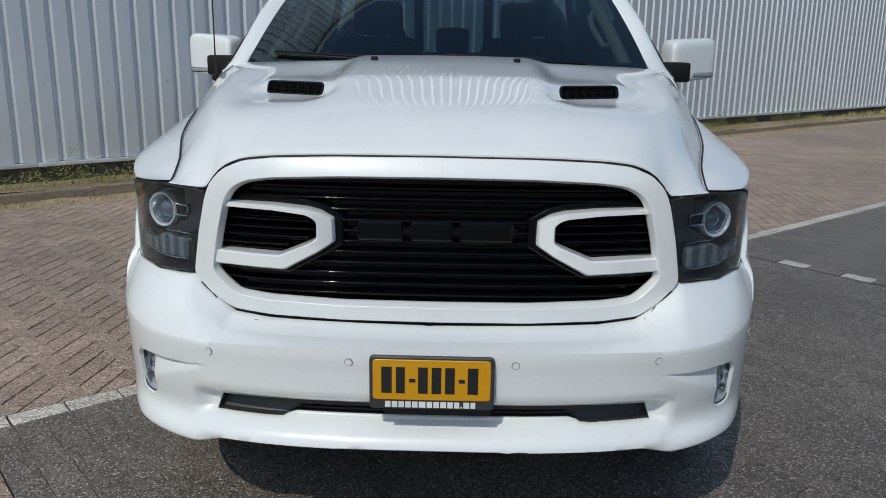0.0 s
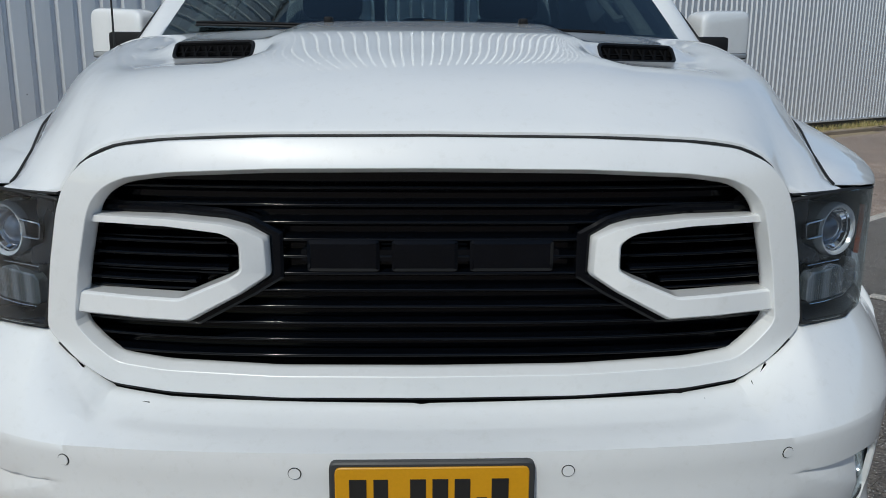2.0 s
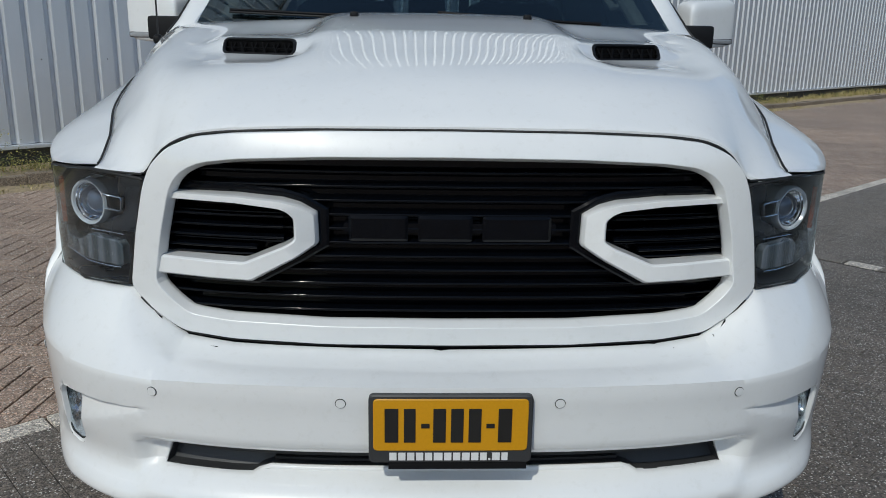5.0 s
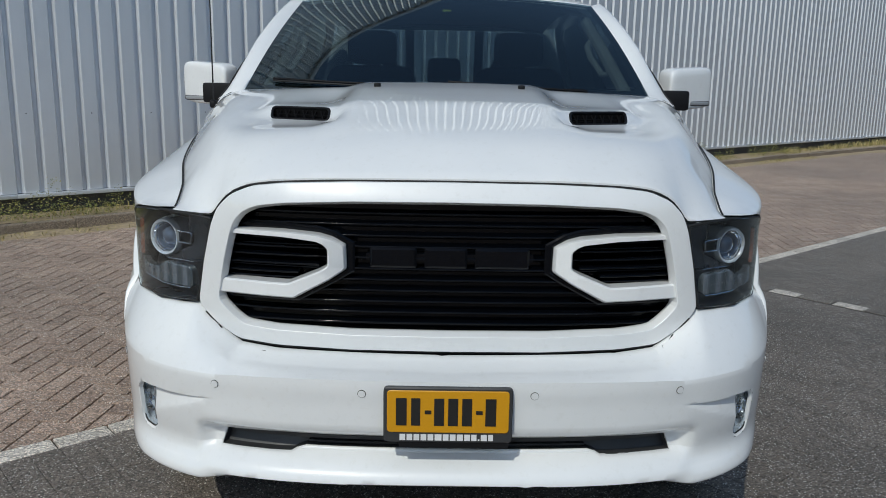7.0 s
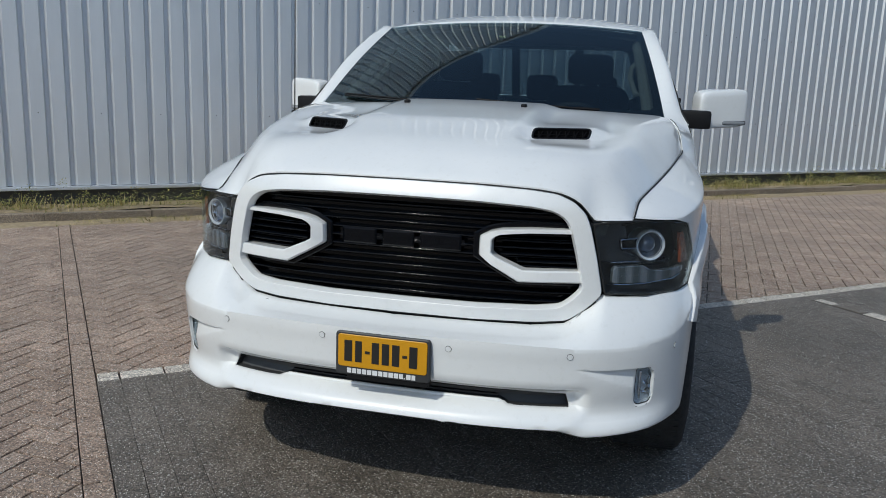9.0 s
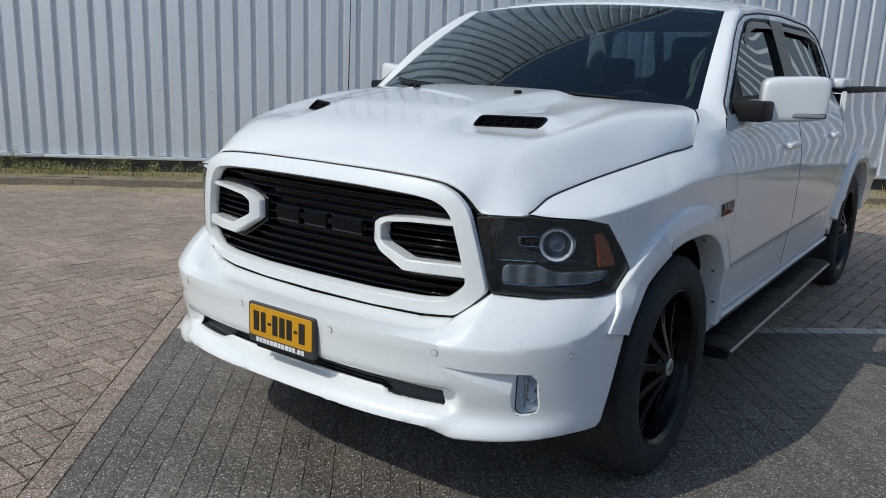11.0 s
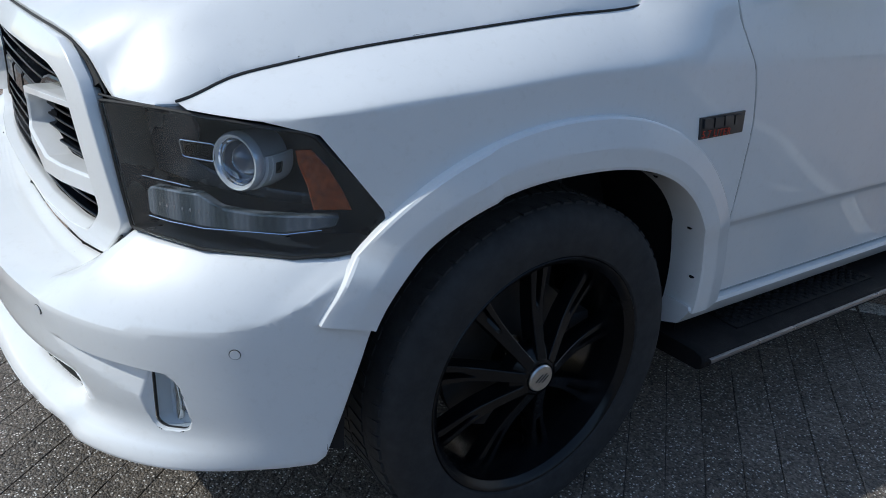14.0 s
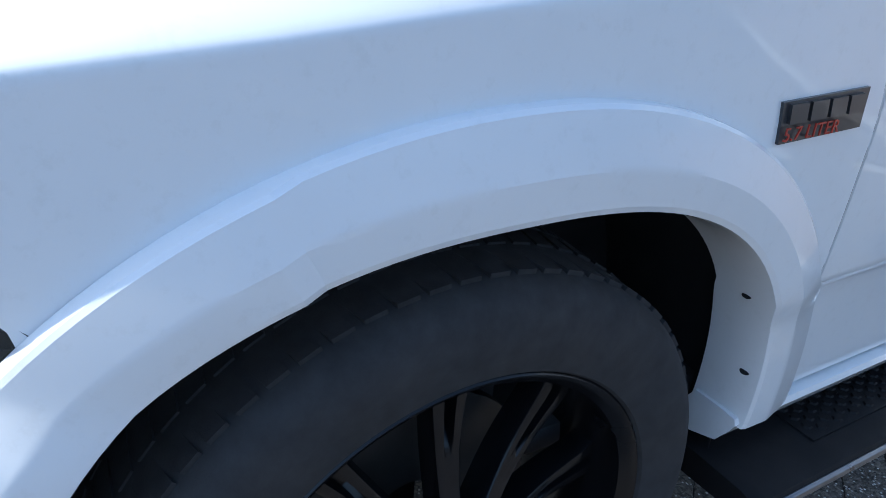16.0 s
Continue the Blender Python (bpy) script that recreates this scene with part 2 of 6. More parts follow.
BROWN_PAVER = paver_mat("brown_concrete_paver", ((0.31, 0.232, 0.185), (0.36, 0.275, 0.222), (0.42, 0.325, 0.265)), (0.95, 0.90, 0.82))
DARK_PAVER = paver_mat("dark_grey_paver", ((0.138, 0.123, 0.107), (0.162, 0.145, 0.127), (0.186, 0.167, 0.147)), (0.80, 0.77, 0.72))
WHITE_PAVER = paver_mat("white_paver", ((0.56, 0.54, 0.50), (0.63, 0.61, 0.57), (0.68, 0.66, 0.62)), (0.75, 0.73, 0.70), 0.25)
KERB = paver_mat("grey_concrete_kerb", ((0.21, 0.175, 0.135), (0.25, 0.21, 0.165), (0.29, 0.245, 0.195)), (0.36, 0.33, 0.28), 0.4)
CLADDING = cladding_mat()
PLINTH = simple("dark_plinth", (0.06, 0.06, 0.062), 0.8, grain=0.3)
GROUND = ground_mat()
SOIL = simple("dry_soil", (0.33, 0.26, 0.165), 0.95, grain=0.6, scale=25, wear=0.35)
GRASS = leaf_mat("grass_blades", ((0.12, 0.14, 0.03), (0.32, 0.27, 0.09), (0.48, 0.38, 0.17), (0.58, 0.47, 0.25)))
WEED = leaf_mat("weed_leaves", ((0.08, 0.11, 0.02), (0.19, 0.21, 0.045), (0.34, 0.31, 0.08), (0.48, 0.38, 0.13)))

FAR_WALL = simple("dark_grey_far_wall", (0.10, 0.106, 0.115), 0.85, scale=4, wear=0.2)

# ---- mesh helpers ----
def smoothstep(a, b, x):
    t = min(1.0, max(0.0, (x - a) / (b - a)))
    return t * t * (3 - 2 * t)


def lerp_table(table, x):
    return float(np.interp(x, [p[0] for p in table], [p[1] for p in table]))


_slopes = {}


def curve_table(table, x):
    """The table's values joined by a smooth curve that does not overshoot."""
    key = id(table)
    if key not in _slopes:
        xs, ys = np.array([p[0] for p in table]), np.array([p[1] for p in table])
        h, d = np.diff(xs), np.diff(ys) / np.diff(xs)
        m = np.concatenate([[d[0]], np.where(d[:-1] * d[1:] > 0, 2 * d[:-1] * d[1:] / np.where(d[:-1] + d[1:] == 0, 1, d[:-1] + d[1:]), 0.0), [d[-1]]])
        _slopes[key] = (table, xs, ys, h, m)
    _, xs, ys, h, m = _slopes[key]
    if x <= xs[0]:
        return float(ys[0])
    if x >= xs[-1]:
        return float(ys[-1])
    i = int(np.searchsorted(xs, x)) - 1
    t = (x - xs[i]) / h[i]
    return float(ys[i] * (1 + 2 * t) * (1 - t) ** 2 + h[i] * m[i] * t * (1 - t) ** 2 + ys[i + 1] * t * t * (3 - 2 * t) + h[i] * m[i + 1] * t * t * (t - 1))


def finish(bm, angle=32):
    """Smooth faces, with edges over the angle kept sharp."""
    bm.normal_update()
    for f in bm.faces:
        f.smooth = True
    lim = radians(angle)
    for e in bm.edges:
        if len(e.link_faces) == 2:
            e.smooth = e.calc_face_angle(0) < lim
    return bm


def part(name, bm, material, parent=None, label="", angle=32, recalc=True):
    if recalc:
        bmesh.ops.recalc_face_normals(bm, faces=bm.faces)
    finish(bm, angle)
    me = bpy.data.meshes.new(name)
    bm.to_mesh(me)
    bm.free()
    me.materials.append(material)
    ob = new(name, me)
    ob.parent = parent
    if label:
        tagged(ob, label)
    return ob


def inside(poly, x, y):
    hit = False
    for (x0, y0), (x1, y1) in zip(poly, poly[1:] + poly[:1]):
        if (y0 > y) != (y1 > y) and x < x0 + (y - y0) * (x1 - x0) / (y1 - y0):
            hit = not hit
    return hit


def rounded(poly, r, n=4):
    """The polygon with its corners rounded; r is one radius or one for each corner."""
    out = []
    for i, p in enumerate(poly):
        a, c = Vector(poly[i - 1]), Vector(poly[(i + 1) % len(poly)])
        b = Vector(p)
        rr = r[i] if isinstance(r, (list, tuple)) else r
        la, lc = (a - b).length, (c - b).length
        k = min(rr, 0.48 * la, 0.48 * lc)
        if k < 1e-4:
            out.append(tuple(b))
            continue
        p0, p1 = b + (a - b) / la * k, b + (c - b) / lc * k
        for j in range(n + 1):
            t = j / n
            out.append(tuple((1 - t) ** 2 * p0 + 2 * t * (1 - t) * b + t * t * p1))
    return out


def flat_mesh(outline, holes, res, roll=0.0, cuts=()):
    """A flat triangulated grid cut exactly along the outline and the holes."""
    xs, ys = [p[0] for p in outline], [p[1] for p in outline]
    nx, ny = max(2, math.ceil((max(xs) - min(xs)) / res)), max(2, math.ceil((max(ys) - min(ys)) / res))
    bm = bmesh.new()
    gx = [min(xs) - 0.001 + (max(xs) - min(xs) + 0.002) * i / nx for i in range(nx + 1)]
    gy = [min(ys) - 0.001 + (max(ys) - min(ys) + 0.002) * j / ny for j in range(ny + 1)]
    vs = [[bm.verts.new((x, y, 0)) for x in gx] for y in gy]
    for j in range(ny):
        for i in range(nx):
            bm.faces.new((vs[j][i], vs[j][i + 1], vs[j + 1][i + 1], vs[j + 1][i]))
    for poly in [p + p[:1] for p in [outline] + list(holes)] + list(cuts):
        for (x0, y0), (x1, y1) in zip(poly, poly[1:]):
            d = Vector((x1 - x0, y1 - y0, 0))
            if d.length < 1e-6:
                continue
            lo = (min(x0, x1) - 1e-4, min(y0, y1) - 1e-4)
            hi = (max(x0, x1) + 1e-4, max(y0, y1) + 1e-4)
            fs = []
            for f in bm.faces:
                fx, fy = [v.co.x for v in f.verts], [v.co.y for v in f.verts]
                if max(fx) >= lo[0] and min(fx) <= hi[0] and max(fy) >= lo[1] and min(fy) <= hi[1]:
                    fs.append(f)
            geom = fs + list({e for f in fs for e in f.edges}) + list({v for f in fs for v in f.verts})
            bmesh.ops.bisect_plane(bm, geom=geom, dist=1e-6, plane_co=(x0, y0, 0), plane_no=(-d.y, d.x, 0))
    gone = []
    for f in bm.faces:
        c = f.calc_center_median()
        if not inside(outline, c.x, c.y) or any(inside(h, c.x, c.y) for h in holes):
            gone.append(f)
    bmesh.ops.delete(bm, geom=gone, context="FACES")
    bmesh.ops.remove_doubles(bm, verts=bm.verts, dist=min(res * 0.06, 0.0008))
    if roll:
        bmesh.ops.inset_region(bm, faces=bm.faces, thickness=roll, use_even_offset=False, use_boundary=True)
    return bm


def sheet(outline, holes, res, fn, thick, roll=0.004, sag=0.7, side=1, cuts=()):
    """A curved panel: fn(u, v, depth) places a point; its edges roll over by roll."""
    flat = flat_mesh(outline, holes, res, roll, cuts)
    bm = bmesh.new()
    rim = {v for e in flat.edges if e.is_boundary for v in e.verts}
    mir = lambda p: (p[0] * side, p[1], p[2])
    top = {v: bm.verts.new(mir(fn(v.co.x, v.co.y, roll * sag if v in rim else 0.0))) for v in flat.verts}
    low = {v: bm.verts.new(mir(fn(v.co.x, v.co.y, thick))) for v in flat.verts}
    for f in flat.faces:
        bm.faces.new([top[v] for v in f.verts])
        bm.faces.new([low[v] for v in reversed(f.verts)])
    for e in flat.edges:
        if e.is_boundary:
            a, b = e.verts
            try:
                bm.faces.new((top[a], low[a], low[b], top[b]))
            except ValueError:
                pass
    flat.free()
    return bm


def cup(outline, res, fn, depth, side=1, rise=0.0):
    """A recess: a floor at depth(u, v), with walls up to the surface."""
    flat = flat_mesh(outline, [], res)
    bm = bmesh.new()
    mir = lambda p: (p[0] * side, p[1], p[2])
    low = {v: bm.verts.new(mir(fn(v.co.x, v.co.y, depth(v.co.x, v.co.y)))) for v in flat.verts}
    top = {}
    for f in flat.faces:
        bm.faces.new([low[v] for v in f.verts])
    for e in flat.edges:
        if e.is_boundary:
            for v in e.verts:
                if v not in top:
                    top[v] = bm.verts.new(mir(fn(v.co.x, v.co.y, rise)))
            a, b = e.verts
            bm.faces.new((low[a], top[a], top[b], low[b]))
    flat.free()
    return bm


def loft(rows, close_u=False, close_v=False, caps=False):
    """A surface through rows of points."""
    bm = bmesh.new()
    vs = [[bm.verts.new(p) for p in r] for r in rows]
    nu, nv = len(rows), len(rows[0])
    for i in range(nu if close_u else nu - 1):
        for j in range(nv if close_v else nv - 1):
            q = (vs[i][j], vs[i][(j + 1) % nv], vs[(i + 1) % nu][(j + 1) % nv], vs[(i + 1) % nu][j])
            if len(set(q)) == 4:
                bm.faces.new(q)
    if caps:
        bm.faces.new(vs[0][::-1])
        bm.faces.new(vs[-1])
    return bm


def thicken(bm, t):
    bmesh.ops.remove_doubles(bm, verts=bm.verts, dist=1e-5)
    bmesh.ops.recalc_face_normals(bm, faces=bm.faces)
    bmesh.ops.solidify(bm, geom=bm.faces, thickness=t)
    return bm


def box(bm, lo, hi, m=None, bevel=0.0):
    c = bmesh.ops.create_cube(bm, size=1.0)["verts"]
    for v in c:
        v.co = Vector([(lo[i] + hi[i]) / 2 + v.co[i] * (hi[i] - lo[i]) for i in range(3)])
    if bevel:
        es = list({e for v in c for e in v.link_edges})
        r = bmesh.ops.bevel(bm, geom=es, offset=bevel, segments=2, affect="EDGES", profile=0.6)
        c = list({v for f in r["faces"] for v in f.verts} | {v for v in c if v.is_valid})
    if m is not None:
        bmesh.ops.transform(bm, matrix=m, verts=c)
    return c


def blob(c, h, e1=0.5, e2=0.5, nu=28, nv=16, bm=None, m=None):
    """A rounded box (superellipsoid) with half sizes h."""
    bm = bm or bmesh.new()
    pw = lambda v, e: math.copysign(abs(v) ** e, v)
    rows = []
    for j in range(nv + 1):
        a = -math.pi / 2 + math.pi * j / nv
        rows.append([])
        for i in range(nu):
            b = 2 * math.pi * i / nu
            p = Vector((h[0] * pw(math.cos(a), e1) * pw(math.cos(b), e2), h[1] * pw(math.cos(a), e1) * pw(math.sin(b), e2), h[2] * pw(math.sin(a), e1)))
            if m is not None:
                p = m @ p
            rows[-1].append(bm.verts.new(p + Vector(c)))
    for j in range(nv):
        for i in range(nu):
            bm.faces.new((rows[j][i], rows[j][(i + 1) % nu], rows[j + 1][(i + 1) % nu], rows[j + 1][i]))
    bmesh.ops.remove_doubles(bm, verts=bm.verts, dist=1e-5)
    return bm


def tube(points, r, n=10, closed=False, bm=None):
    """A round bar along points; r is one radius or one for each point."""
    bm = bm or bmesh.new()
    pts = [Vector(p) for p in points]
    rings = []
    for i, p in enumerate(pts):
        a = pts[i - 1] if (i or closed) else p
        b = pts[(i + 1) % len(pts)] if (i < len(pts) - 1 or closed) else p
        d = (b - a).normalized()
        s = d.cross(Vector((0, 0, 1)))
        if s.length < 0.05:
            s = d.cross(Vector((1, 0, 0)))
        s.normalize()
        u = s.cross(d)
        rr = r[i] if isinstance(r, (list, tuple)) else r
        rings.append([bm.verts.new(p + (s * math.cos(2 * math.pi * k / n) + u * math.sin(2 * math.pi * k / n)) * rr) for k in range(n)])
    m = len(rings)
    for i in range(m if closed else m - 1):
        for k in range(n):
            bm.faces.new((rings[i][k], rings[i][(k + 1) % n], rings[(i + 1) % m][(k + 1) % n], rings[(i + 1) % m][k]))
    if not closed:
        bm.faces.new(rings[0][::-1])
        bm.faces.new(rings[-1])
    return bm


def revolve(profile, n=64, axis_at=(0, 0, 0), closed=False):
    """Turns a profile of (along x, radius) about the x axis."""
    rows = []
    for i in range(n):
        a = 2 * math.pi * i / n
        rows.append([(axis_at[0] + x, axis_at[1] + r * math.cos(a), axis_at[2] + r * math.sin(a)) for x, r in profile])
    return loft(rows, close_u=True, close_v=closed)


def slab(poly, fn, d0, d1):
    """A plate of polygon outline between two depths of the surface fn."""
    bm = bmesh.new()
    a = [bm.verts.new(fn(u, v, d0)) for u, v in poly]
    b = [bm.verts.new(fn(u, v, d1)) for u, v in poly]
    bm.faces.new(a)
    bm.faces.new(b[::-1])
    for i in range(len(poly)):
        j = (i + 1) % len(poly)
        bm.faces.new((a[i], b[i], b[j], a[j]))
    return bm


def ring_loft(outer, inner, fn, section, closed=True, side=1):
    """A moulding between two matched outlines; section lists (share of the way inwards, depth)."""
    rows = []
    for (u0, v0), (u1, v1) in zip(outer, inner):
        row = []
        for k, d in section:
            p = fn(u0 + (u1 - u0) * k, v0 + (v1 - v0) * k, d)
            row.append((p[0] * side, p[1], p[2]))
        rows.append(row)
    return loft(rows, close_u=closed, close_v=True, caps=not closed)

# ---- setting: the yard lies turned against the truck ----
YARD = 40.6
yard = pose(0, 0, 0, 0, 0, YARD)
KERB_V, WALL_V, WALL_Z0, WALL_TOP = 6.40, 7.00, 0.25, 8.6
RIB = 0.1995


def build_ground():
    bm = bmesh.new()
    vs = [bm.verts.new((x, y, -0.014)) for x, y in ((-700, -700), (700, -700), (700, 700), (-700, 700))]
    bm.faces.new(vs)
    ob = part("ground", bm, GROUND, recalc=False)
    ob.matrix_world = yard
    return tagged(ob, "sandy joints and far brown paving of the yard", "ground", kind="structure")


def build_wall():
    """Trapezoidal steel cladding: broad flats with narrow grooves between them."""
    u0, u1 = -16.02, 34.0
    n = int((u1 - u0) / RIB)
    prof = [(0.0, 0.0), (0.120, 0.0), (0.136, 0.040), (0.168, 0.040), (0.1940, 0.0)]
    bm = bmesh.new()
    cols = []
    for i in range(n):
        for du, dv in prof:
            cols.append((u0 + i * RIB + du, WALL_V + dv))
    hs = (WALL_Z0 + 0.04, 2.4, 5.2, WALL_TOP)
    grid = [[bm.verts.new((u, v, z)) for z in hs] for u, v in cols]
    for a, b in zip(grid, grid[1:]):
        for j in range(len(hs) - 1):
            bm.faces.new((a[j], b[j], b[j + 1], a[j + 1]))
    wall = part("wall_north", bm, CLADDING, angle=10, recalc=False)
    wall.matrix_world = yard
    tagged(wall, "grey corrugated steel cladding of a warehouse with upright grooves", "wall", kind="structure")
    bm = bmesh.new()
    box(bm, (u0, WALL_V + 0.045, -0.2), (u1, WALL_V + 0.3, WALL_TOP - 0.05))
    core = part("wall_core", bm, PLINTH)
    core.matrix_world = yard
    tagged(core, "dark plinth and core behind the cladding", "wall", kind="structure")
    bm = bmesh.new()
    for i in range(12):
        a = u0 + i * (u1 - u0) / 12
        box(bm, (a, WALL_V - 0.045, WALL_Z0), (a + (u1 - u0) / 12 - 0.004, WALL_V + 0.040, WALL_Z0 + 0.036), bevel=0.004)
    drip = part("trim", bm, CLADDING)
    drip.matrix_world = yard
    tagged(drip, "pale steel drip trim under the cladding", "trim", kind="structure")
    bm = bmesh.new()
    box(bm, (u0, WALL_V - 0.06, WALL_TOP - 0.02), (u1, WALL_V + 0.32, WALL_TOP + 0.14), bevel=0.01)
    cap = part("trim", bm, CLADDING)
    cap.matrix_world = yard
    tagged(cap, "grey steel capping along the roof edge", "trim", kind="structure")
    bm = bmesh.new()
    for i in range(0, n, 1):
        if i % 3 == 0:
            for z in (1.05, 2.35):
                r = bmesh.ops.create_cone(bm, segments=8, radius1=0.006, radius2=0.005, depth=0.005, cap_ends=True)
                bmesh.ops.transform(bm, matrix=pose(u0 + i * RIB + 0.06, WALL_V - 0.003, z, 90), verts=r["verts"])
    scr = part("cladding_screw", bm, PLINTH)
    scr.matrix_world = yard
    tagged(scr, "small dark screw heads on the steel cladding", "screws", kind="stuff")


def build_verge():
    """Soil strip between kerb and wall, with grass and weeds."""
    bm = bmesh.new()
    us = np.arange(-16, 34.1, 0.25)
    vv = (KERB_V + 0.10, KERB_V + 0.22, KERB_V + 0.36, KERB_V + 0.50, WALL_V + 0.05)
    rows = [[(u, v, 0.085 + 0.02 * math.sin(k * 1.7) + 0.03 * noise.noise((u * 1.3, v * 3, 2.0))) for k, v in enumerate(vv)] for u in us]
    bm = loft(rows)
    soil = part("verge", bm, SOIL, recalc=False)
    soil.matrix_world = yard
    tagged(soil, "dry soil strip at the foot of the wall", "ground", kind="structure")
    rng = random.Random(4)

    def blades(count, zone, hgt, wid, lean, mat, name, label):
        verts, faces = [], []
        for _ in range(count):
            u, v = zone(rng)
            dens = noise.noise((u * 0.9, v * 2.0, 7.0)) + 0.35
            if rng.random() > 0.15 + 1.2 * dens:
                continue
            h = hgt * rng.uniform(0.35, 1.15) * (0.65 + max(0, dens))
            a = rng.uniform(0, 6.28)
            w = wid * rng.uniform(0.6, 1.3)
            lx, ly = math.cos(a + 1.3) * lean * h * rng.uniform(0.2, 1), math.sin(a + 1.3) * lean * h * rng.uniform(0.2, 1)
            z = 0.075 if v > KERB_V + 0.05 else -0.004
            cx, cy = math.cos(a) * w, math.sin(a) * w
            k = len(verts)
            verts += [(u - cx, v - cy, z), (u + cx, v + cy, z), (u + cx * 0.8 + lx * 0.4, v + cy * 0.8 + ly * 0.4, z + h * 0.55), (u - cx * 0.8 + lx * 0.4, v - cy * 0.8 + ly * 0.4, z + h * 0.55), (u + lx, v + ly, z + h)]
            faces += [(k, k + 1, k + 2, k + 3), (k + 3, k + 2, k + 4)]
        me = bpy.data.meshes.new(name)
        me.from_pydata(verts, [], faces)
        me.materials.append(mat)
        ob = new(name, me)
        ob.matrix_world = yard
        tagged(ob, label, "grass", kind="stuff")

    blades(15000, lambda r: (r.uniform(-12, 26), KERB_V + 0.12 + 0.46 * r.random() ** 0.8), 0.11, 0.0036, 1.0, GRASS, "grass", "thin green and straw-coloured grass along the wall")
    blades(9000, lambda r: (r.uniform(-9, 16), KERB_V - 0.02 - 0.22 * r.random() ** 2), 0.035, 0.004, 1.4, GRASS, "grass", "short grass in the gutter along the kerb")

    # blown soil and straw lying in the gutter
    rows = []
    for u in np.arange(-12, 20.01, 0.06):
        wide = max(0.05, 0.27 + 0.2 * noise.noise((u * 0.8, 5.0, 3.0)) + 0.07 * noise.noise((u * 4.1, 1.0, 6.0)))
        top = 0.016 + 0.012 * noise.noise((u * 2.3, 4.0, 1.0))
        rows.append([(u, KERB_V + 0.004, top), (u, KERB_V - wide * 0.35, top * 0.75), (u, KERB_V - wide * 0.75, 0.005), (u, KERB_V - wide, -0.012)])
    litter = part("gutter_soil", loft(rows), SOIL, recalc=False)
    litter.matrix_world = yard
    tagged(litter, "blown dry soil lying in the gutter along the kerb", "soil", kind="stuff")

    # weeds: small leaves on thin branching stems
    verts, faces = [], []
    for _ in range(850):
        u, v = rng.uniform(-9, 16), KERB_V + rng.uniform(0.11, 0.45)
        if noise.noise((u * 0.7, 3.0, 1.0)) < -0.3:
            continue
        hh = rng.uniform(0.05, 0.30) * (0.6 + 0.8 * max(0.0, noise.noise((u * 1.7, 8.0, 2.0)) + 0.3))
        for _ in range(int(30 + 130 * hh)):
            z = 0.09 + hh * rng.random()
            s = 0.09 * (1.1 - (z - 0.09) / hh * 0.7)
            p = Vector((u + rng.gauss(0, s * 0.6), v + rng.gauss(0, s * 0.6), z))
            a, t = rng.uniform(0, 6.28), rng.uniform(-0.5, 0.9)
            d = Vector((math.cos(a), math.sin(a), t)).normalized() * rng.uniform(0.012, 0.026)
            w = d.cross(Vector((0, 0, 1))).normalized() * d.length * 0.32
            k = len(verts)
            verts += [tuple(p), tuple(p + d * 0.5 + w), tuple(p + d), tuple(p + d * 0.5 - w)]
            faces.append((k, k + 1, k + 2, k + 3))
    me = bpy.data.meshes.new("weeds")
    me.from_pydata(verts, [], faces)
    me.materials.append(WEED)
    ob = new("weeds", me)
    ob.matrix_world = yard
    tagged(ob, "low leafy green and yellow weeds growing against the wall", "weeds", kind="stuff")


def build_closing_wall():
    """Unseen walls closing the yard behind and beside the camera, added to darken reflections."""
    bm = bmesh.new()
    box(bm, (40, -32, -0.2), (40.4, 9, 10.0))
    ob = part("reflection_wall_east", bm, FAR_WALL)
    ob.matrix_world = yard
    tagged(ob, "unseen plain dark grey wall added at the end of the yard to darken reflections", "wall", kind="structure")
    bm = bmesh.new()
    box(bm, (-40, -30.4, -0.2), (40, -30, 6.5))
    ob = part("reflection_wall_south", bm, FAR_WALL)
    ob.matrix_world = yard
    tagged(ob, "unseen plain dark grey wall added across the yard to darken reflections", "wall", kind="structure")


build_closing_wall()
build_ground()
build_wall()
build_verge()

# ---- the truck: x across, y towards its tail, z up ----
HALF = 0.985
_px = np.concatenate([np.linspace(0, 0.9, 400), HALF * (1 - np.geomspace(0.086, 1e-5, 1200))])
_py = 1 - (1 - (_px / HALF) ** 3) ** 0.255
_pq = np.concatenate([[0], np.cumsum(np.hypot(np.diff(_px), np.diff(_py)))])


def plan_y(x):
    """How far the nose curves back at a distance x from the centre line."""
    t = min(abs(x) / HALF, 0.99999)
    return 1 - (1 - t ** 3) ** 0.255


def q_of(x):
    return math.copysign(float(np.interp(abs(x), _px, _pq)), x)


def nose(q, d, depth):
    """x and y on the nose curve at run q, set back by d, and depth inwards."""
    a = abs(q)
    x, y = float(np.interp(a, _pq, _px)), float(np.interp(a, _pq, _py))
    x2, y2 = float(np.interp(a + 0.004, _pq, _px)), float(np.interp(a + 0.004, _pq, _py))
    tx, ty = x2 - x, y2 - y
    n = math.hypot(tx, ty) or 1.0
    nx, ny = ty / n, -tx / n
    return math.copysign(x - nx * depth, q) if q else 0.0, y + d - ny * depth, x


def half_width(y, set_back=0.13):
    """The body's half width at y, by the same nose curve set back."""
    k = min(1.0, max(0.0, y - set_back))
    return HALF * (1 - (1 - k) ** (1 / 0.255)) ** (1 / 3)


SIDE_Z = [(0.30, 0.945), (0.47, 0.965), (0.62, 0.977), (0.670, 0.983), (0.676, 0.985), (0.690, 0.992), (0.70, 0.993), (0.95, 1.0), (1.10, 0.996), (1.22, 0.972), (1.30, 0.945), (1.36, 0.905)]


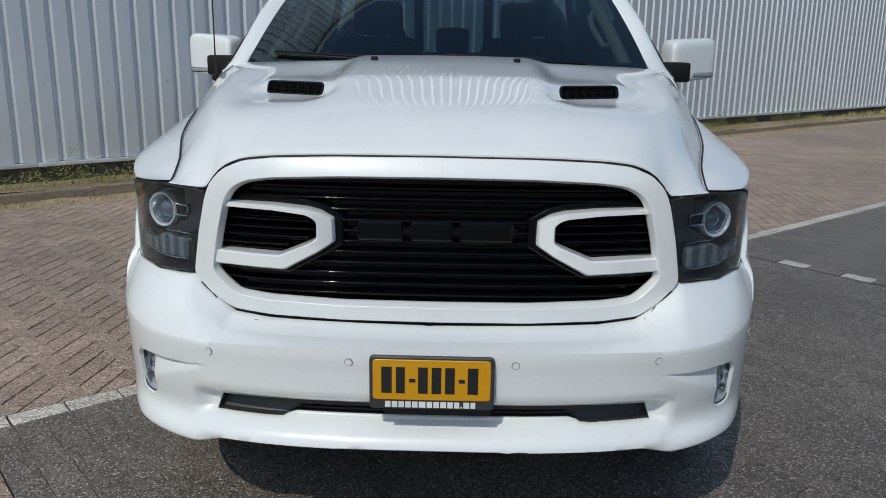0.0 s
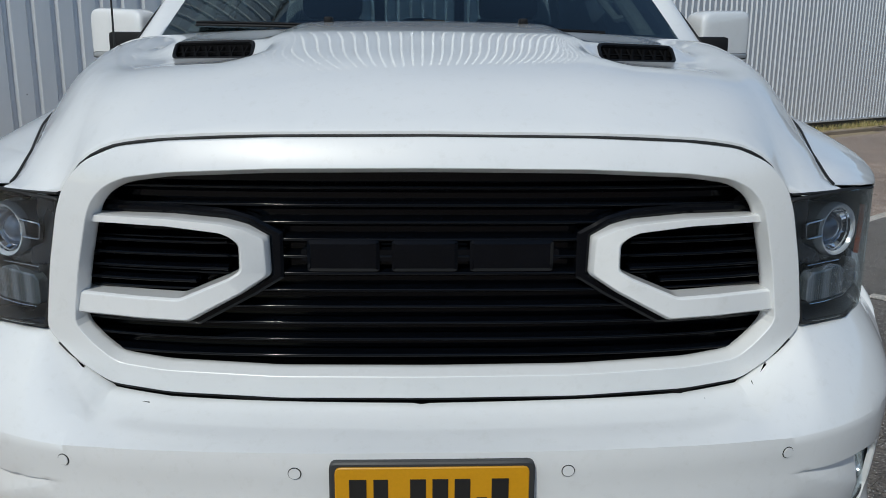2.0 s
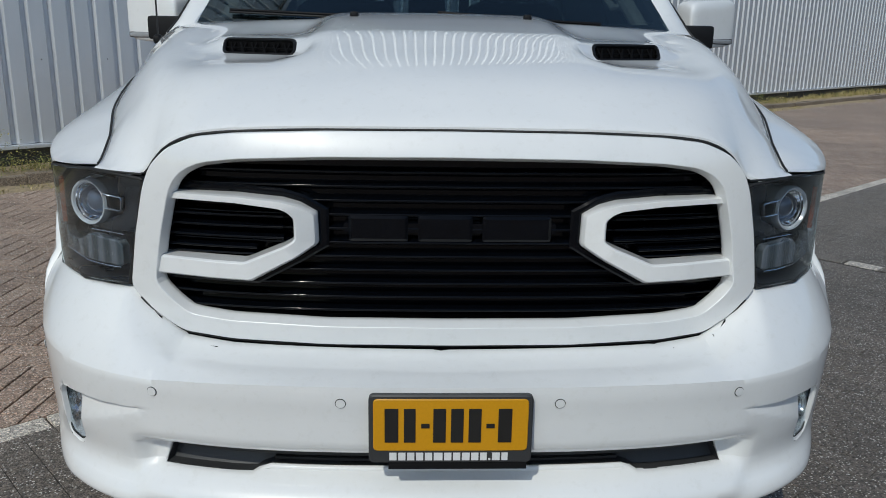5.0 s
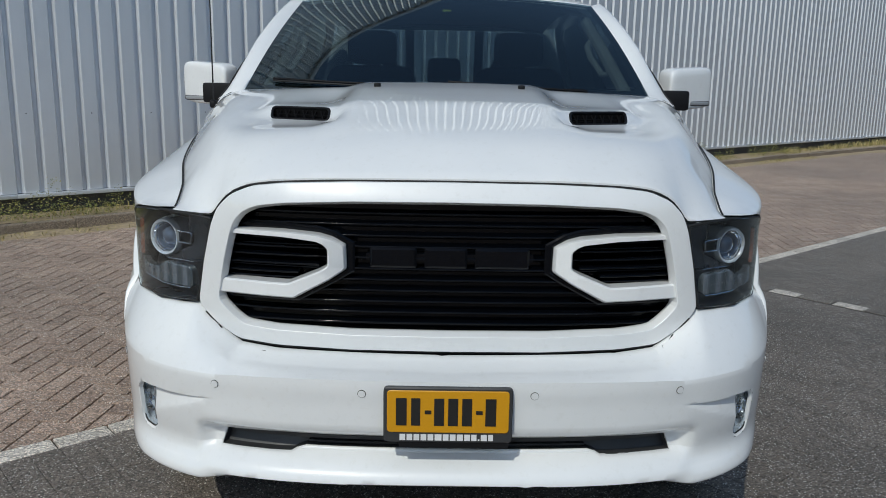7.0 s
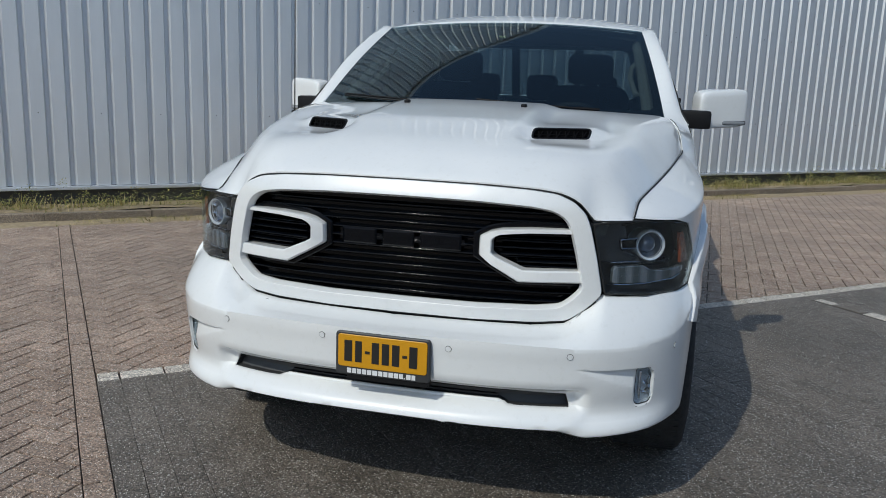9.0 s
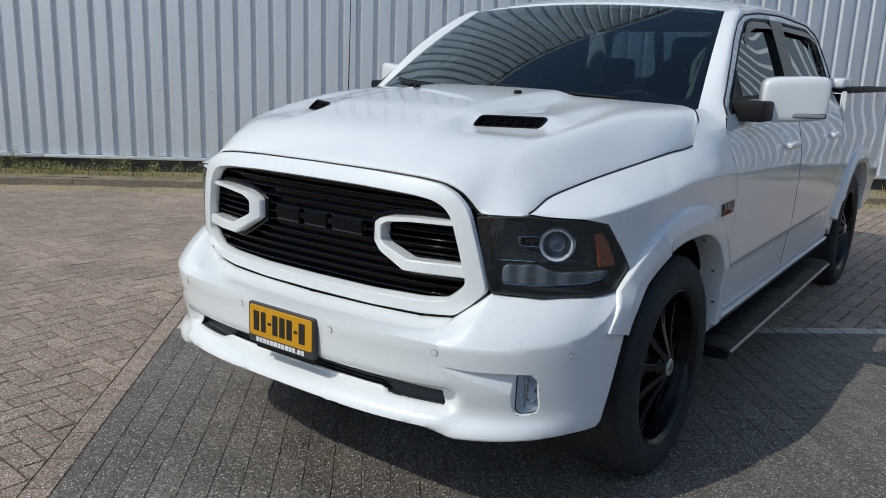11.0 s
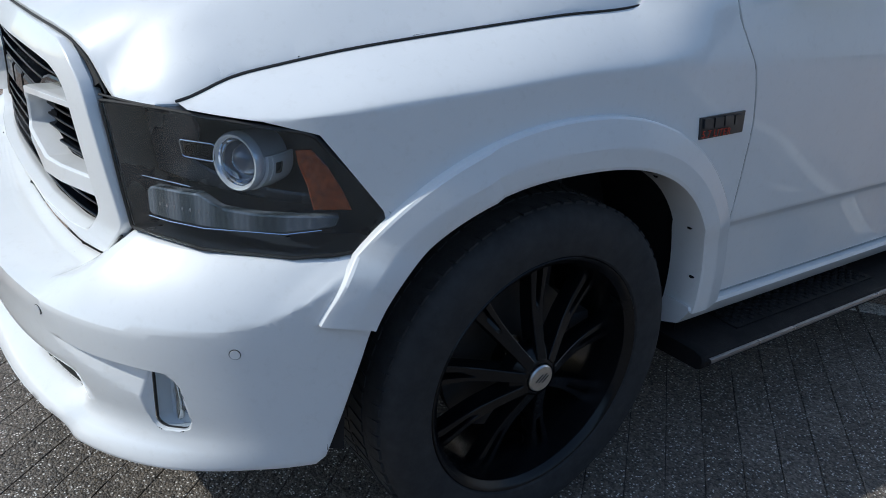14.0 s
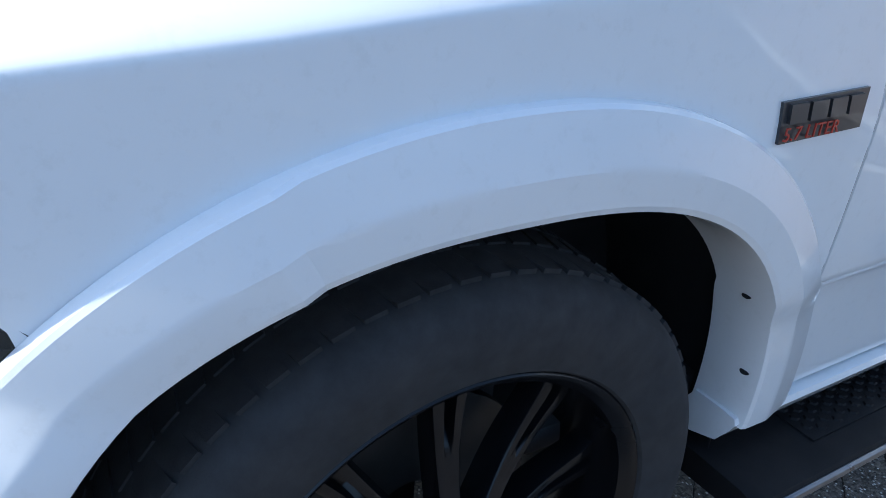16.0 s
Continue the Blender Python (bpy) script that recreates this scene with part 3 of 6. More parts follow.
def body_x(y, z):
    return half_width(y, 0.13 * smoothstep(0.64, 0.83, z)) + (lerp_table(SIDE_Z, z) - 0.985) * smoothstep(0.5, 1.3, y)


def qpoly(pts):
    return [(q_of(x), z) for x, z in pts]


def mirror_poly(pts):
    """A full outline from its right half, given from the top centre round to the bottom centre."""
    return pts + [(-x, z) for x, z in reversed(pts) if abs(x) > 1e-6]


truck = new("pickup_truck")
tagged(truck, "white crew-cab pickup truck with black grille, parked on dark pavers", "truck")


# bumper ---------------------------------------------------------------
def bumper_top(x):
    return lerp_table([(0.0, 0.684), (0.45, 0.690), (0.555, 0.700), (0.667, 0.798), (0.80, 0.787), (0.925, 0.786), (0.955, 0.800)], abs(x))


LIP_MID = [(0.36, 0.012), (0.386, 0.006), (0.392, 0.0005), (0.400, 0.001), (0.440, 0.040), (0.447, 0.052), (0.452, 0.064), (0.490, 0.068), (0.499, 0.062), (0.508, 0.044), (0.520, 0.019), (0.530, 0.0115), (0.545, 0.010), (0.60, 0.006), (0.650, 0.0), (0.80, 0.0)]
LIP_END = [(0.34, 0.012), (0.358, 0.006), (0.366, 0.0), (0.378, -0.001), (0.388, 0.002), (0.422, 0.031), (0.430, 0.034), (0.445, 0.034), (0.50, 0.021), (0.58, 0.007), (0.650, 0.0), (0.80, 0.0)]
LIP_TAIL = [(0.34, 0.030), (0.37, 0.026), (0.43, 0.020), (0.50, 0.014), (0.58, 0.007), (0.650, 0.0), (0.80, 0.0)]
BUMPER_LOW = [(0.0, 0.391), (0.36, 0.389), (0.52, 0.387), (0.565, 0.383), (0.61, 0.370), (0.65, 0.3645), (0.70, 0.364), (0.82, 0.367), (0.91, 0.364), (0.94, 0.359), (0.967, 0.354)]
CREASE = [(0.0, 0.668), (0.30, 0.668), (0.52, 0.663), (0.62, 0.657), (0.74, 0.656), (0.80, 0.658), (0.845, 0.663), (0.90, 0.673), (0.925, 0.683), (0.945, 0.708), (0.957, 0.735)]


def bumper_d(x, z):
    a = abs(x)
    mid, tail = smoothstep(0.655, 0.598, a), smoothstep(0.82, 0.955, a)
    d = mid * curve_table(LIP_MID, z) + (1 - mid) * ((1 - tail) * curve_table(LIP_END, z) + tail * curve_table(LIP_TAIL, z))
    top = bumper_top(x)
    low = curve_table(CREASE, a)
    if z > low:
        k = min(1.0, (z - low) / max(0.015, top - low))
        shelf = 0.045 * min(1.0, k / 0.5) + 0.097 * max(0.0, (k - 0.5) / 0.5)
        m = smoothstep(0.63, 0.55, a)
        d += m * shelf + (1 - m) * 0.142 * (0.55 * k + 0.45 * k * k)
    return d


def fog_top(x):
    return lerp_table([(0.600, 0.590), (0.70, 0.5845), (0.767, 0.5840), (0.842, 0.578)], x)


def hollow(x, z):
    """The wedge that sinks towards the fog lamp under a sharp upper edge."""
    if not 0.600 < x < 0.90:
        return 0.0
    k = min(1.0, (x - 0.600) / 0.197)
    low, top = 0.588 - k * 0.080, fog_top(x)
    if not low < z < top:
        return 0.0
    return 0.038 * k ** 1.1 * min(1.0, (z - low) / (top - low) / 0.9) * min(1.0, (top - z) / 0.003) * smoothstep(0.838, 0.802, x)


def skin_fn(q, z, depth):
    a = abs(q)
    x0 = float(np.interp(a, _pq, _px))
    x, y, _ = nose(q, bumper_d(x0, z), depth)
    return (x, y, z)


def bumper_fn(q, z, depth):
    x, y, z = skin_fn(q, z, depth)
    return (x, y + hollow(float(np.interp(abs(q), _pq, _px)), z), z)


def fog_plane(x, z, depth):
    """The fog lamp's flat face, sunk behind the bumper's skin."""
    return (x, 0.2135 + (x - 0.7935) * 0.92 + depth, z)


FOG_HOLE = rounded([(0.786, 0.574), (0.828, 0.579), (0.846, 0.556), (0.846, 0.466), (0.836, 0.444), (0.799, 0.440), (0.786, 0.453)], [0.008, 0.012, 0.012, 0.008, 0.010, 0.008, 0.008])
FOG_HOLE = [(a[0] + (b[0] - a[0]) * k / 8, a[1] + (b[1] - a[1]) * k / 8) for a, b in zip(FOG_HOLE, FOG_HOLE[1:] + FOG_HOLE[:1]) for k in range(8 if math.dist(a, b) > 0.02 else 1)]
FOG_PANE = [(0.8155 + (x - 0.816) * 0.93, 0.509 + (z - 0.509) * 0.94) for x, z in FOG_HOLE]
SLOT_HALF = [(0.0, 0.494), (0.40, 0.493), (0.576, 0.488), (0.590, 0.446), (0.445, 0.4465), (0.400, 0.4475), (0.365, 0.460), (0.0, 0.460)]


def build_bumper():
    right = [(0.0, bumper_top(0)), (0.30, bumper_top(0.3)), (0.45, bumper_top(0.45)), (0.552, 0.6995), (0.58, 0.721), (0.645, 0.780), (0.667, 0.796), (0.72, 0.790), (0.80, 0.786), (0.88, 0.785), (0.925, 0.785), (0.946, 0.796), (0.957, 0.815)]
    tail = [(0.9725, 0.68), (0.9718, 0.64), (0.9680, 0.57), (0.9615, 0.47), (0.9565, 0.41), (0.953, 0.375), (0.948, 0.360)]
    low = [(x, curve_table(BUMPER_LOW, x)) for x in (0.93, 0.91, 0.87, 0.82, 0.76, 0.70, 0.65, 0.63, 0.61, 0.59, 0.565, 0.52, 0.40, 0.20, 0.0)]
    poly = qpoly(mirror_poly(right + tail + low))
    slot = qpoly(mirror_poly(SLOT_HALF))
    fogs = [qpoly(FOG_HOLE), qpoly([(-x, z) for x, z in FOG_HOLE][::-1])]
    bumper = part("bumper", sheet(poly, [slot] + fogs, 0.016, bumper_fn, 0.012, roll=0.003, cuts=[[(q_of(x), curve_table(CREASE, abs(x))) for x in np.linspace(-0.957, 0.957, 141)]] + [[(q_of(x * s), fog_top(x) - o) for x in (0.598, 0.64, 0.70, 0.767, 0.842)] for s in (1, -1) for o in (0.0, 0.003)] + [[(q_of(0.600 * s), 0.588), (q_of(0.797 * s), e)] for s in (1, -1) for e in (0.508,)] + [[(q_of(x), z) for x in np.linspace(-0.66, 0.66, 45)] for z in (0.452, 0.499, 0.520)] + [[(q_of(x), curve_table(CREASE, abs(x)) + 0.5 * max(0.015, bumper_top(x) - curve_table(CREASE, abs(x)))) for x in np.linspace(-0.60, 0.60, 61)]]), WHITE, truck, "white painted front bumper with a lower lip", angle=50)
    for s in (1, -1):
        rows = []
        for (x0, z0), (x1, z1) in zip(FOG_HOLE, FOG_PANE):
            a, b = Vector(bumper_fn(q_of(x0), z0, 0.0024)), Vector(fog_plane(x1, z1, -0.002))
            rows.append([(p.x * s, p.y, p.z) for p in (a, a.lerp(b, 0.04), a.lerp(b, 0.5), b)])
        part("fog_lamp_recess", loft(rows, close_u=True), WHITE, bumper)
    # lower black insert in the slot
    insert = part("lower_grille", cup(slot, 0.03, bumper_fn, lambda q, z: 0.034, rise=0.008), HOLDER, bumper, "black lower air intake insert")
    for z0, z1, xr in ((0.474, 0.484, 0.56), (0.463, 0.469, 0.36)):
        n = 40
        rows = []
        for i in range(n + 1):
            q = q_of(xr) * (2 * i / n - 1)
            rows.append([bumper_fn(q, z0, 0.02), bumper_fn(q, z1, 0.018), bumper_fn(q, z1, 0.05), bumper_fn(q, z0, 0.05)])
        part("intake_bar", loft(rows, close_v=True, caps=True), HOLDER, insert)
    # fog lamps
    for s in (1, -1):
        lamp = part("fog_lamp", cup(FOG_PANE, 0.014, fog_plane, lambda x, z: 0.030, side=s), FOG_SHELL, bumper, "clear fog lamp in a black surround")
        c = fog_plane(0.820, 0.508, 0.020)
        bm = revolve([(-0.002, 0.0), (-0.010, 0.010), (-0.013, 0.022), (-0.004, 0.030), (0.004, 0.033)], 28)
        bmesh.ops.transform(bm, matrix=pose(c[0] * s, c[1], c[2], 0, 0, -66 if s > 0 else 246), verts=bm.verts)
        part("reflector", bm, FOG, lamp)
        bm = bmesh.new()
        for x in (0.803, 0.840):
            box(bm, (x - 0.004, fog_plane(x, 0.5, 0.018)[1], 0.456), (x + 0.004, fog_plane(x, 0.5, 0.030)[1], 0.552), bevel=0.002)
        for v in bm.verts:
            v.co.x *= s
        part("lamp_rib", bm, FOG, lamp)
        part("lamp_cover", sheet(FOG_PANE, [], 0.02, fog_plane, 0.003, roll=0.0, side=s), LENS, lamp)
        part("lamp_seal", tube([(x * s, y, z) for x, y, z in (fog_plane(u, v, 0.002) for u, v in FOG_PANE)], 0.0022, 6, closed=True), BLACK_SEAL_AND_GAP, lamp)
    # parking sensors
    for x, z in ((0.212, 0.634), (0.586, 0.633), (0.907, 0.628)):
        for s in (1, -1):
            q = q_of(x)
            fn = lambda u, v, d: bumper_fn(u, v, d)
            ring = [(q + 0.0105 * math.cos(a), z + 0.0105 * math.sin(a)) for a in np.linspace(0, 2 * math.pi, 25)[:-1]]
            disc = [(q + 0.0092 * math.cos(a), z + 0.0092 * math.sin(a)) for a in np.linspace(0, 2 * math.pi, 25)[:-1]]
            mk = lambda u, v, d: ((lambda p: (p[0] * s, p[1], p[2]))(bumper_fn(u, v, d)))
            sensor = part("parking_sensor", slab(disc, mk, -0.0022, 0.006), WHITE, bumper, "round white parking sensor in a dark ring")
            part("ring", slab(ring, mk, -0.0010, 0.005), BLACK_SEAL_AND_GAP, sensor)
    # dark air dam below the lip
    rows = []
    for i in range(61):
        q = q_of(0.90) * (2 * i / 60 - 1)
        low = curve_table(BUMPER_LOW, min(0.90, abs(float(np.interp(abs(q), _pq, _px)))))
        rows.append([bumper_fn(q, low + 0.014, 0.014), bumper_fn(q, low - 0.010, 0.022), bumper_fn(q, low - 0.018, 0.06), bumper_fn(q, low + 0.014, 0.09)])
    part("air_dam", loft(rows, close_v=True, caps=True), BLACK_MATTE, bumper, "black plastic air dam under the bumper")
    return bumper


# grille ---------------------------------------------------------------
BEZ_D = [(0.66, 0.165), (0.70, 0.150), (0.76, 0.128), (0.85, 0.118), (1.00, 0.112), (1.08, 0.116), (1.12, 0.130), (1.15, 0.150)]
BEZ_OUT = [(0.0, 1.140), (0.25, 1.138), (0.42, 1.131), (0.505, 1.121), (0.560, 1.098), (0.597, 1.062), (0.615, 1.020), (0.640, 0.920), (0.663, 0.802), (0.610, 0.748), (0.556, 0.708), (0.45, 0.698), (0.25, 0.693), (0.0, 0.692)]
BEZ_IN = [(0.0, 1.083), (0.25, 1.081), (0.42, 1.073), (0.490, 1.063), (0.522, 1.047), (0.541, 1.026), (0.551, 1.000), (0.572, 0.920), (0.592, 0.822), (0.563, 0.790), (0.530, 0.764), (0.45, 0.755), (0.25, 0.749), (0.0, 0.748)]


def bezel_fn(q, z, depth):
    x, y, _ = nose(q, curve_table(BEZ_D, z), 0.0)
    return (x, y + depth, z)


def grille_fn(q, z, depth):
    x, y, _ = nose(q, 0.118, 0.0)
    return (x, y + depth, z)


C_OUT = [(0.566, 1.010), (0.425, 1.010), (0.334, 1.003), (0.300, 0.994), (0.266, 0.975), (0.264, 0.911), (0.303, 0.887), (0.398, 0.835), (0.485, 0.8365), (0.608, 0.835)]
C_IN = [(0.570, 0.996), (0.427, 0.9955), (0.338, 0.986), (0.322, 0.979), (0.310, 0.966), (0.310, 0.923), (0.330, 0.9115), (0.412, 0.876), (0.490, 0.8775), (0.600, 0.8765)]


BEZ_SECTION = [(0.20, 0.040), (0.02, 0.022), (0.0, 0.006), (0.012, 0.0015), (0.04, 0.0), (0.5, -0.001), (0.82, 0.0), (0.845, 0.0015), (0.86, 0.004), (0.97, 0.022), (0.995, 0.027), (1.0, 0.032), (0.98, 0.040)]
BLADE_SECTION = [(0.0, 0.050), (0.0, 0.012), (0.02, 0.009), (0.13, 0.001), (0.17, 0.0), (0.90, 0.0), (0.94, 0.001), (1.0, 0.006), (1.0, 0.050)]


SLAT_SECTION = [(-0.0095, 0.074), (-0.0040, 0.058)] + [(0.0020 + 0.0030 * math.sin(a), 0.0475 - 0.0030 * math.cos(a)) for a in np.linspace(-1.75, 1.75, 11)] + [(0.0075, 0.060), (0.0090, 0.074)]


def round_list(pts):
    """The full outline in nose runs, with every corner eased by the same count of points."""
    return rounded(qpoly(mirror_poly(pts)), 0.018, 3)


def build_grille():
    surround = part("grille_surround", ring_loft(round_list(BEZ_OUT), round_list(BEZ_IN), bezel_fn, BEZ_SECTION), WHITE, truck, "white painted grille surround", angle=18)
    back = part("grille", slab_grid(qpoly(mirror_poly([(x * 1.012, z) for x, z in BEZ_IN])), lambda q, z, d: grille_fn(q, z, 0.075 + d), 0.01), BLACK_GLOSS, truck, "gloss black grille with level slats")
    low_edge = [(x, z) for x, z in BEZ_OUT if z < 0.81]
    line = [(-x, z) for x, z in low_edge] + [(x, z) for x, z in reversed(low_edge)][1:]
    # black tube drawn for the shaded gap below the surround
    part("surround_gap_shade", tube([bezel_fn(q_of(x * 1.004), z - 0.003, 0.006) for x, z in rounded(line, 0.03)[4:-4]], 0.0021, 6), BLACK_SEAL_AND_GAP, surround)
    # level slats
    z = 0.765
    while z < 1.07:
        span = max(x for x, zz in [(lerp_table(sorted([(b, a) for a, b in BEZ_IN[6:]]), z), 0)]) if z < 1.0 else lerp_table([(1.0, 0.550), (1.042, 0.528), (1.06, 0.495), (1.075, 0.40)], z)
        span += 0.03
        rows = []
        for i in range(37):
            q = q_of(span) * (i / 18 - 1)
            rows.append([grille_fn(q, z + dz, dd) for dz, dd in SLAT_SECTION])
        part("slat", loft(rows, close_v=True, caps=True), BLACK_GLOSS, back, angle=60)
        z += 0.0288
    # white hooked blades and their black frames
    for s in (1, -1):
        ease = lambda pts: [pts[0]] + rounded(pts, 0.007, 4)[5:-5] + [pts[-1]]
        bfn = lambda q, zz, d: grille_fn(q, zz, -0.004 + d + 0.03 * smoothstep(0.33, 0.25, float(np.interp(abs(q), _pq, _px))) + 0.012 * smoothstep(0.47, 0.56, float(np.interp(abs(q), _pq, _px))))
        part("grille_blade", ring_loft(ease(qpoly(C_OUT)), ease(qpoly(C_IN)), bfn, BLADE_SECTION, closed=False, side=s), WHITE, surround, "white painted hooked grille blade", angle=18)
        frame_out = [(0.56, 1.026), (0.425, 1.026), (0.336, 1.020), (0.292, 1.008), (0.244, 0.981), (0.244, 0.904), (0.292, 0.874), (0.390, 0.820), (0.485, 0.821), (0.60, 0.820)]
        fr = frame_out + [(x, zz) for x, zz in C_OUT[::-1]]
        part("grille_frame", sheet(qpoly(fr), [], 0.03, lambda q, zz, d: grille_fn(q, zz, 0.040 + d), 0.03, roll=0.005, side=s), BLACK_GLOSS, back)
        for zz in (0.896, 0.918, 0.940, 0.962):
            rows = []
            for i in range(13):
                q = q_of((0.335 if zz > 0.91 else 0.39) + (0.255 if zz > 0.91 else 0.20) * i / 12)
                rows.append([(p[0] * s, p[1], p[2]) for p in (grille_fn(q, zz + dz, dd - 0.012) for dz, dd in SLAT_SECTION)])
            part("slat", loft(rows, close_v=True, caps=True), BLACK_GLOSS, back, angle=60)
    # centre panel with raised black blocks in place of the maker's letters
    panel = part("emblem_panel", slab_grid(rounded(qpoly([(-0.215, 0.932), (0.215, 0.932), (0.215, 0.952), (-0.215, 0.952)]), 0.004), lambda q, zz, d: grille_fn(q, zz, 0.046 + d), 0.02), BLACK_GLOSS, back)
    for x0, x1 in ((-0.205, -0.085), (-0.065, 0.045), (0.065, 0.205)):
        part("emblem_block", sheet(qpoly(rounded([(x0, 0.915), (x1, 0.915), (x1, 0.968), (x0, 0.968)], 0.006)), [], 0.03, lambda q, zz, d: grille_fn(q, zz, 0.040 + d), 0.012, roll=0.006), BLACK_GLOSS, panel)


def slab_grid(poly, fn, thick):
    return sheet(poly, [], 0.04, fn, thick, roll=0.0)


# headlights -----------------------------------------------------------
HL_POLY = rounded([(0.622, 1.029), (0.70, 1.036), (0.757, 1.038), (0.85, 1.030), (0.916, 1.016), (0.9605, 0.853), (0.9555, 0.818), (0.940, 0.794), (0.90, 0.788), (0.80, 0.792), (0.671, 0.803), (0.655, 0.87)], [0.004, 0, 0, 0, 0.012, 0.006, 0.01, 0.012, 0, 0, 0.006, 0])


def lamp_fn(q, z, depth):
    x, y, _ = nose(q, 0.132, depth)
    return (x, y, z)


def lamp_deep(q, z, depth):
    """A place inside the lamp, straight back from its cover."""
    x, y, z = lamp_fn(q, z, 0.0)
    return (x - 0.40 * depth, y + 0.90 * depth, z)


def lamp_patch(pts, d0, res=0.012, thick=0.004, side=1, roll=0.0015):
    return sheet(qpoly(pts), [], res, lambda q, z, d: lamp_fn(q, z, d0 + d), thick, roll=roll, side=side)


def build_headlight(s):
    house = part("headlight", cup(qpoly(HL_POLY), 0.02, lamp_deep, lambda q, z: 0.150, side=s, rise=0.007), LAMP_BLACK, truck, "smoked headlight with projector, amber reflector and light bar")
    cover = part("lamp_cover", sheet(qpoly(HL_POLY), [], 0.018, lamp_fn, 0.003, roll=0.002, side=s), LENS, house)
    cover.visible_shadow = False
    # dark edge gasket
    poly = qpoly(HL_POLY)
    loop = [tuple(c * (s if i == 0 else 1) for i, c in enumerate(lamp_fn(q, z, 0.0015))) for q, z in poly]
    part("gasket", tube(loop, 0.0035, 6, closed=True), BLACK_SEAL_AND_GAP, house)
    # inner bezel with stepped shelf
    part("bezel", sheet(qpoly([(0.640, 1.018), (0.745, 1.022), (0.755, 0.985), (0.742, 0.930), (0.80, 0.903), (0.905, 0.885), (0.900, 0.866), (0.665, 0.893)]), [], 0.02, lambda q, z, d: lamp_deep(q, z, 0.075 + d), 0.006, roll=0.004, side=s), HOUSING, house)
    # projector: direction forward
    c = lamp_fn(q_of(0.839), 0.945, 0.056)
    c = (c[0] - 0.007, c[1] + 0.018, c[2])
    m = pose(c[0] * s, c[1], c[2], 0, 0, 0)
    def turned(profile, n=40):
        bm = revolve(profile, n)
        # x axis of the profile points backwards along +y
        bmesh.ops.transform(bm, matrix=m @ pose(0, 0, 0, 0, 0, 90 + 26 * s), verts=bm.verts)
        return bm
    projector = part("projector", turned([(-0.026, 0.043), (-0.031, 0.046), (-0.032, 0.050), (-0.026, 0.053), (-0.014, 0.0535), (-0.008, 0.050), (0.055, 0.047), (0.055, 0.042), (-0.022, 0.041)]), RING, house, "chrome ringed projector lamp")
    part("projector_lens", turned([(-0.024, 0.0), (-0.0235, 0.008), (-0.020, 0.017), (-0.013, 0.024), (-0.002, 0.029), (0.010, 0.030)]), BULB, projector)
    part("projector_bowl", turned([(0.006, 0.028), (0.0, 0.033), (-0.026, 0.044)]), CHROME, projector)
    # chrome shroud round the barrel, open to the outer flank
    def sleeve(r0, r1, x0, x1, a0, a1):
        rows = []
        for i in range(15):
            a = radians(a0 + (a1 - a0) * i / 14)
            rows.append([(x, r * math.cos(a), r * math.sin(a)) for x, r in ((x0, r0), (x0, r1), ((x0 + x1) / 2, r1 + 0.002), (x1, r1), (x1, r0))])
        bm = loft(rows, close_v=True, caps=True)
        bmesh.ops.transform(bm, matrix=m @ pose(0, 0, 0, 0, 0, 90 + 26 * s), verts=bm.verts)
        return bm
    out = 0 if s > 0 else 180
    part("shroud", sleeve(0.050, 0.056, -0.006, 0.060, out - 196, out - 104), SHROUD, projector, angle=25)
    part("shroud", sleeve(0.050, 0.058, 0.004, 0.052, out + 180 - 12, out + 180 + 34), SHROUD, projector, angle=25)
    part("shroud", sleeve(0.050, 0.056, 0.020, 0.046, out + 180 + 44, out + 180 + 84), SHROUD, projector, angle=25)
    part("shroud_window", sleeve(0.0565, 0.0590, 0.010, 0.030, out + 180 - 2, out + 180 + 18), HOUSING, projector)
    # thin chrome frame of the small inner lamp
    for pts in ([(0.738, 0.968), (0.803, 0.969), (0.802, 0.937), (0.744, 0.938)],):
        loop = [(lambda p: (p[0] * s, p[1], p[2]))(lamp_fn(q_of(x), z, 0.060)) for x, z in rounded(pts, 0.006)]
        part("lamp_frame", tube(loop, 0.0014, 6, closed=True), CHROME, house)
        part("inner_lamp", lamp_patch(pts, 0.066, side=s), BLACK_GLOSS, house)
    # light bar and its cells
    bar = [(0.698, 0.876), (0.708, 0.887), (0.793, 0.889), (0.824, 0.868), (0.863, 0.863), (0.934, 0.860), (0.931, 0.840), (0.893, 0.829), (0.80, 0.828), (0.706, 0.831), (0.698, 0.836)]
    low_line = [(0.702, 0.8300), (0.742, 0.8280), (0.80, 0.8270), (0.893, 0.8280), (0.922, 0.8360)]
    part("chrome_line", tube([(lambda p: (p[0] * s, p[1], p[2]))(lamp_fn(q_of(x), z, 0.013)) for x, z in low_line], 0.0016, 6), CHROME, house)
    part("chrome_line", tube([(lambda p: (p[0] * s, p[1], p[2]))(lamp_fn(q_of(x), z, 0.016)) for x, z in ((0.690, 0.903), (0.735, 0.9035), (0.782, 0.901))], 0.0011, 6), CHROME, house)
    drl = part("light_bar", lamp_patch(rounded(bar, 0.004), 0.016, side=s, thick=0.02, roll=0.003), DRL, house, "frosted clear light bar")
    for i in range(15):
        x = 0.725 + (0.915 - 0.725) * i / 14
        part("light_cell", lamp_patch([(x - 0.0012, 0.860), (x + 0.0012, 0.860), (x + 0.0012, 0.854), (x - 0.0012, 0.854)], 0.0150, side=s, thick=0.006, roll=0.0), CHROME if i < 7 else DRL, drl)
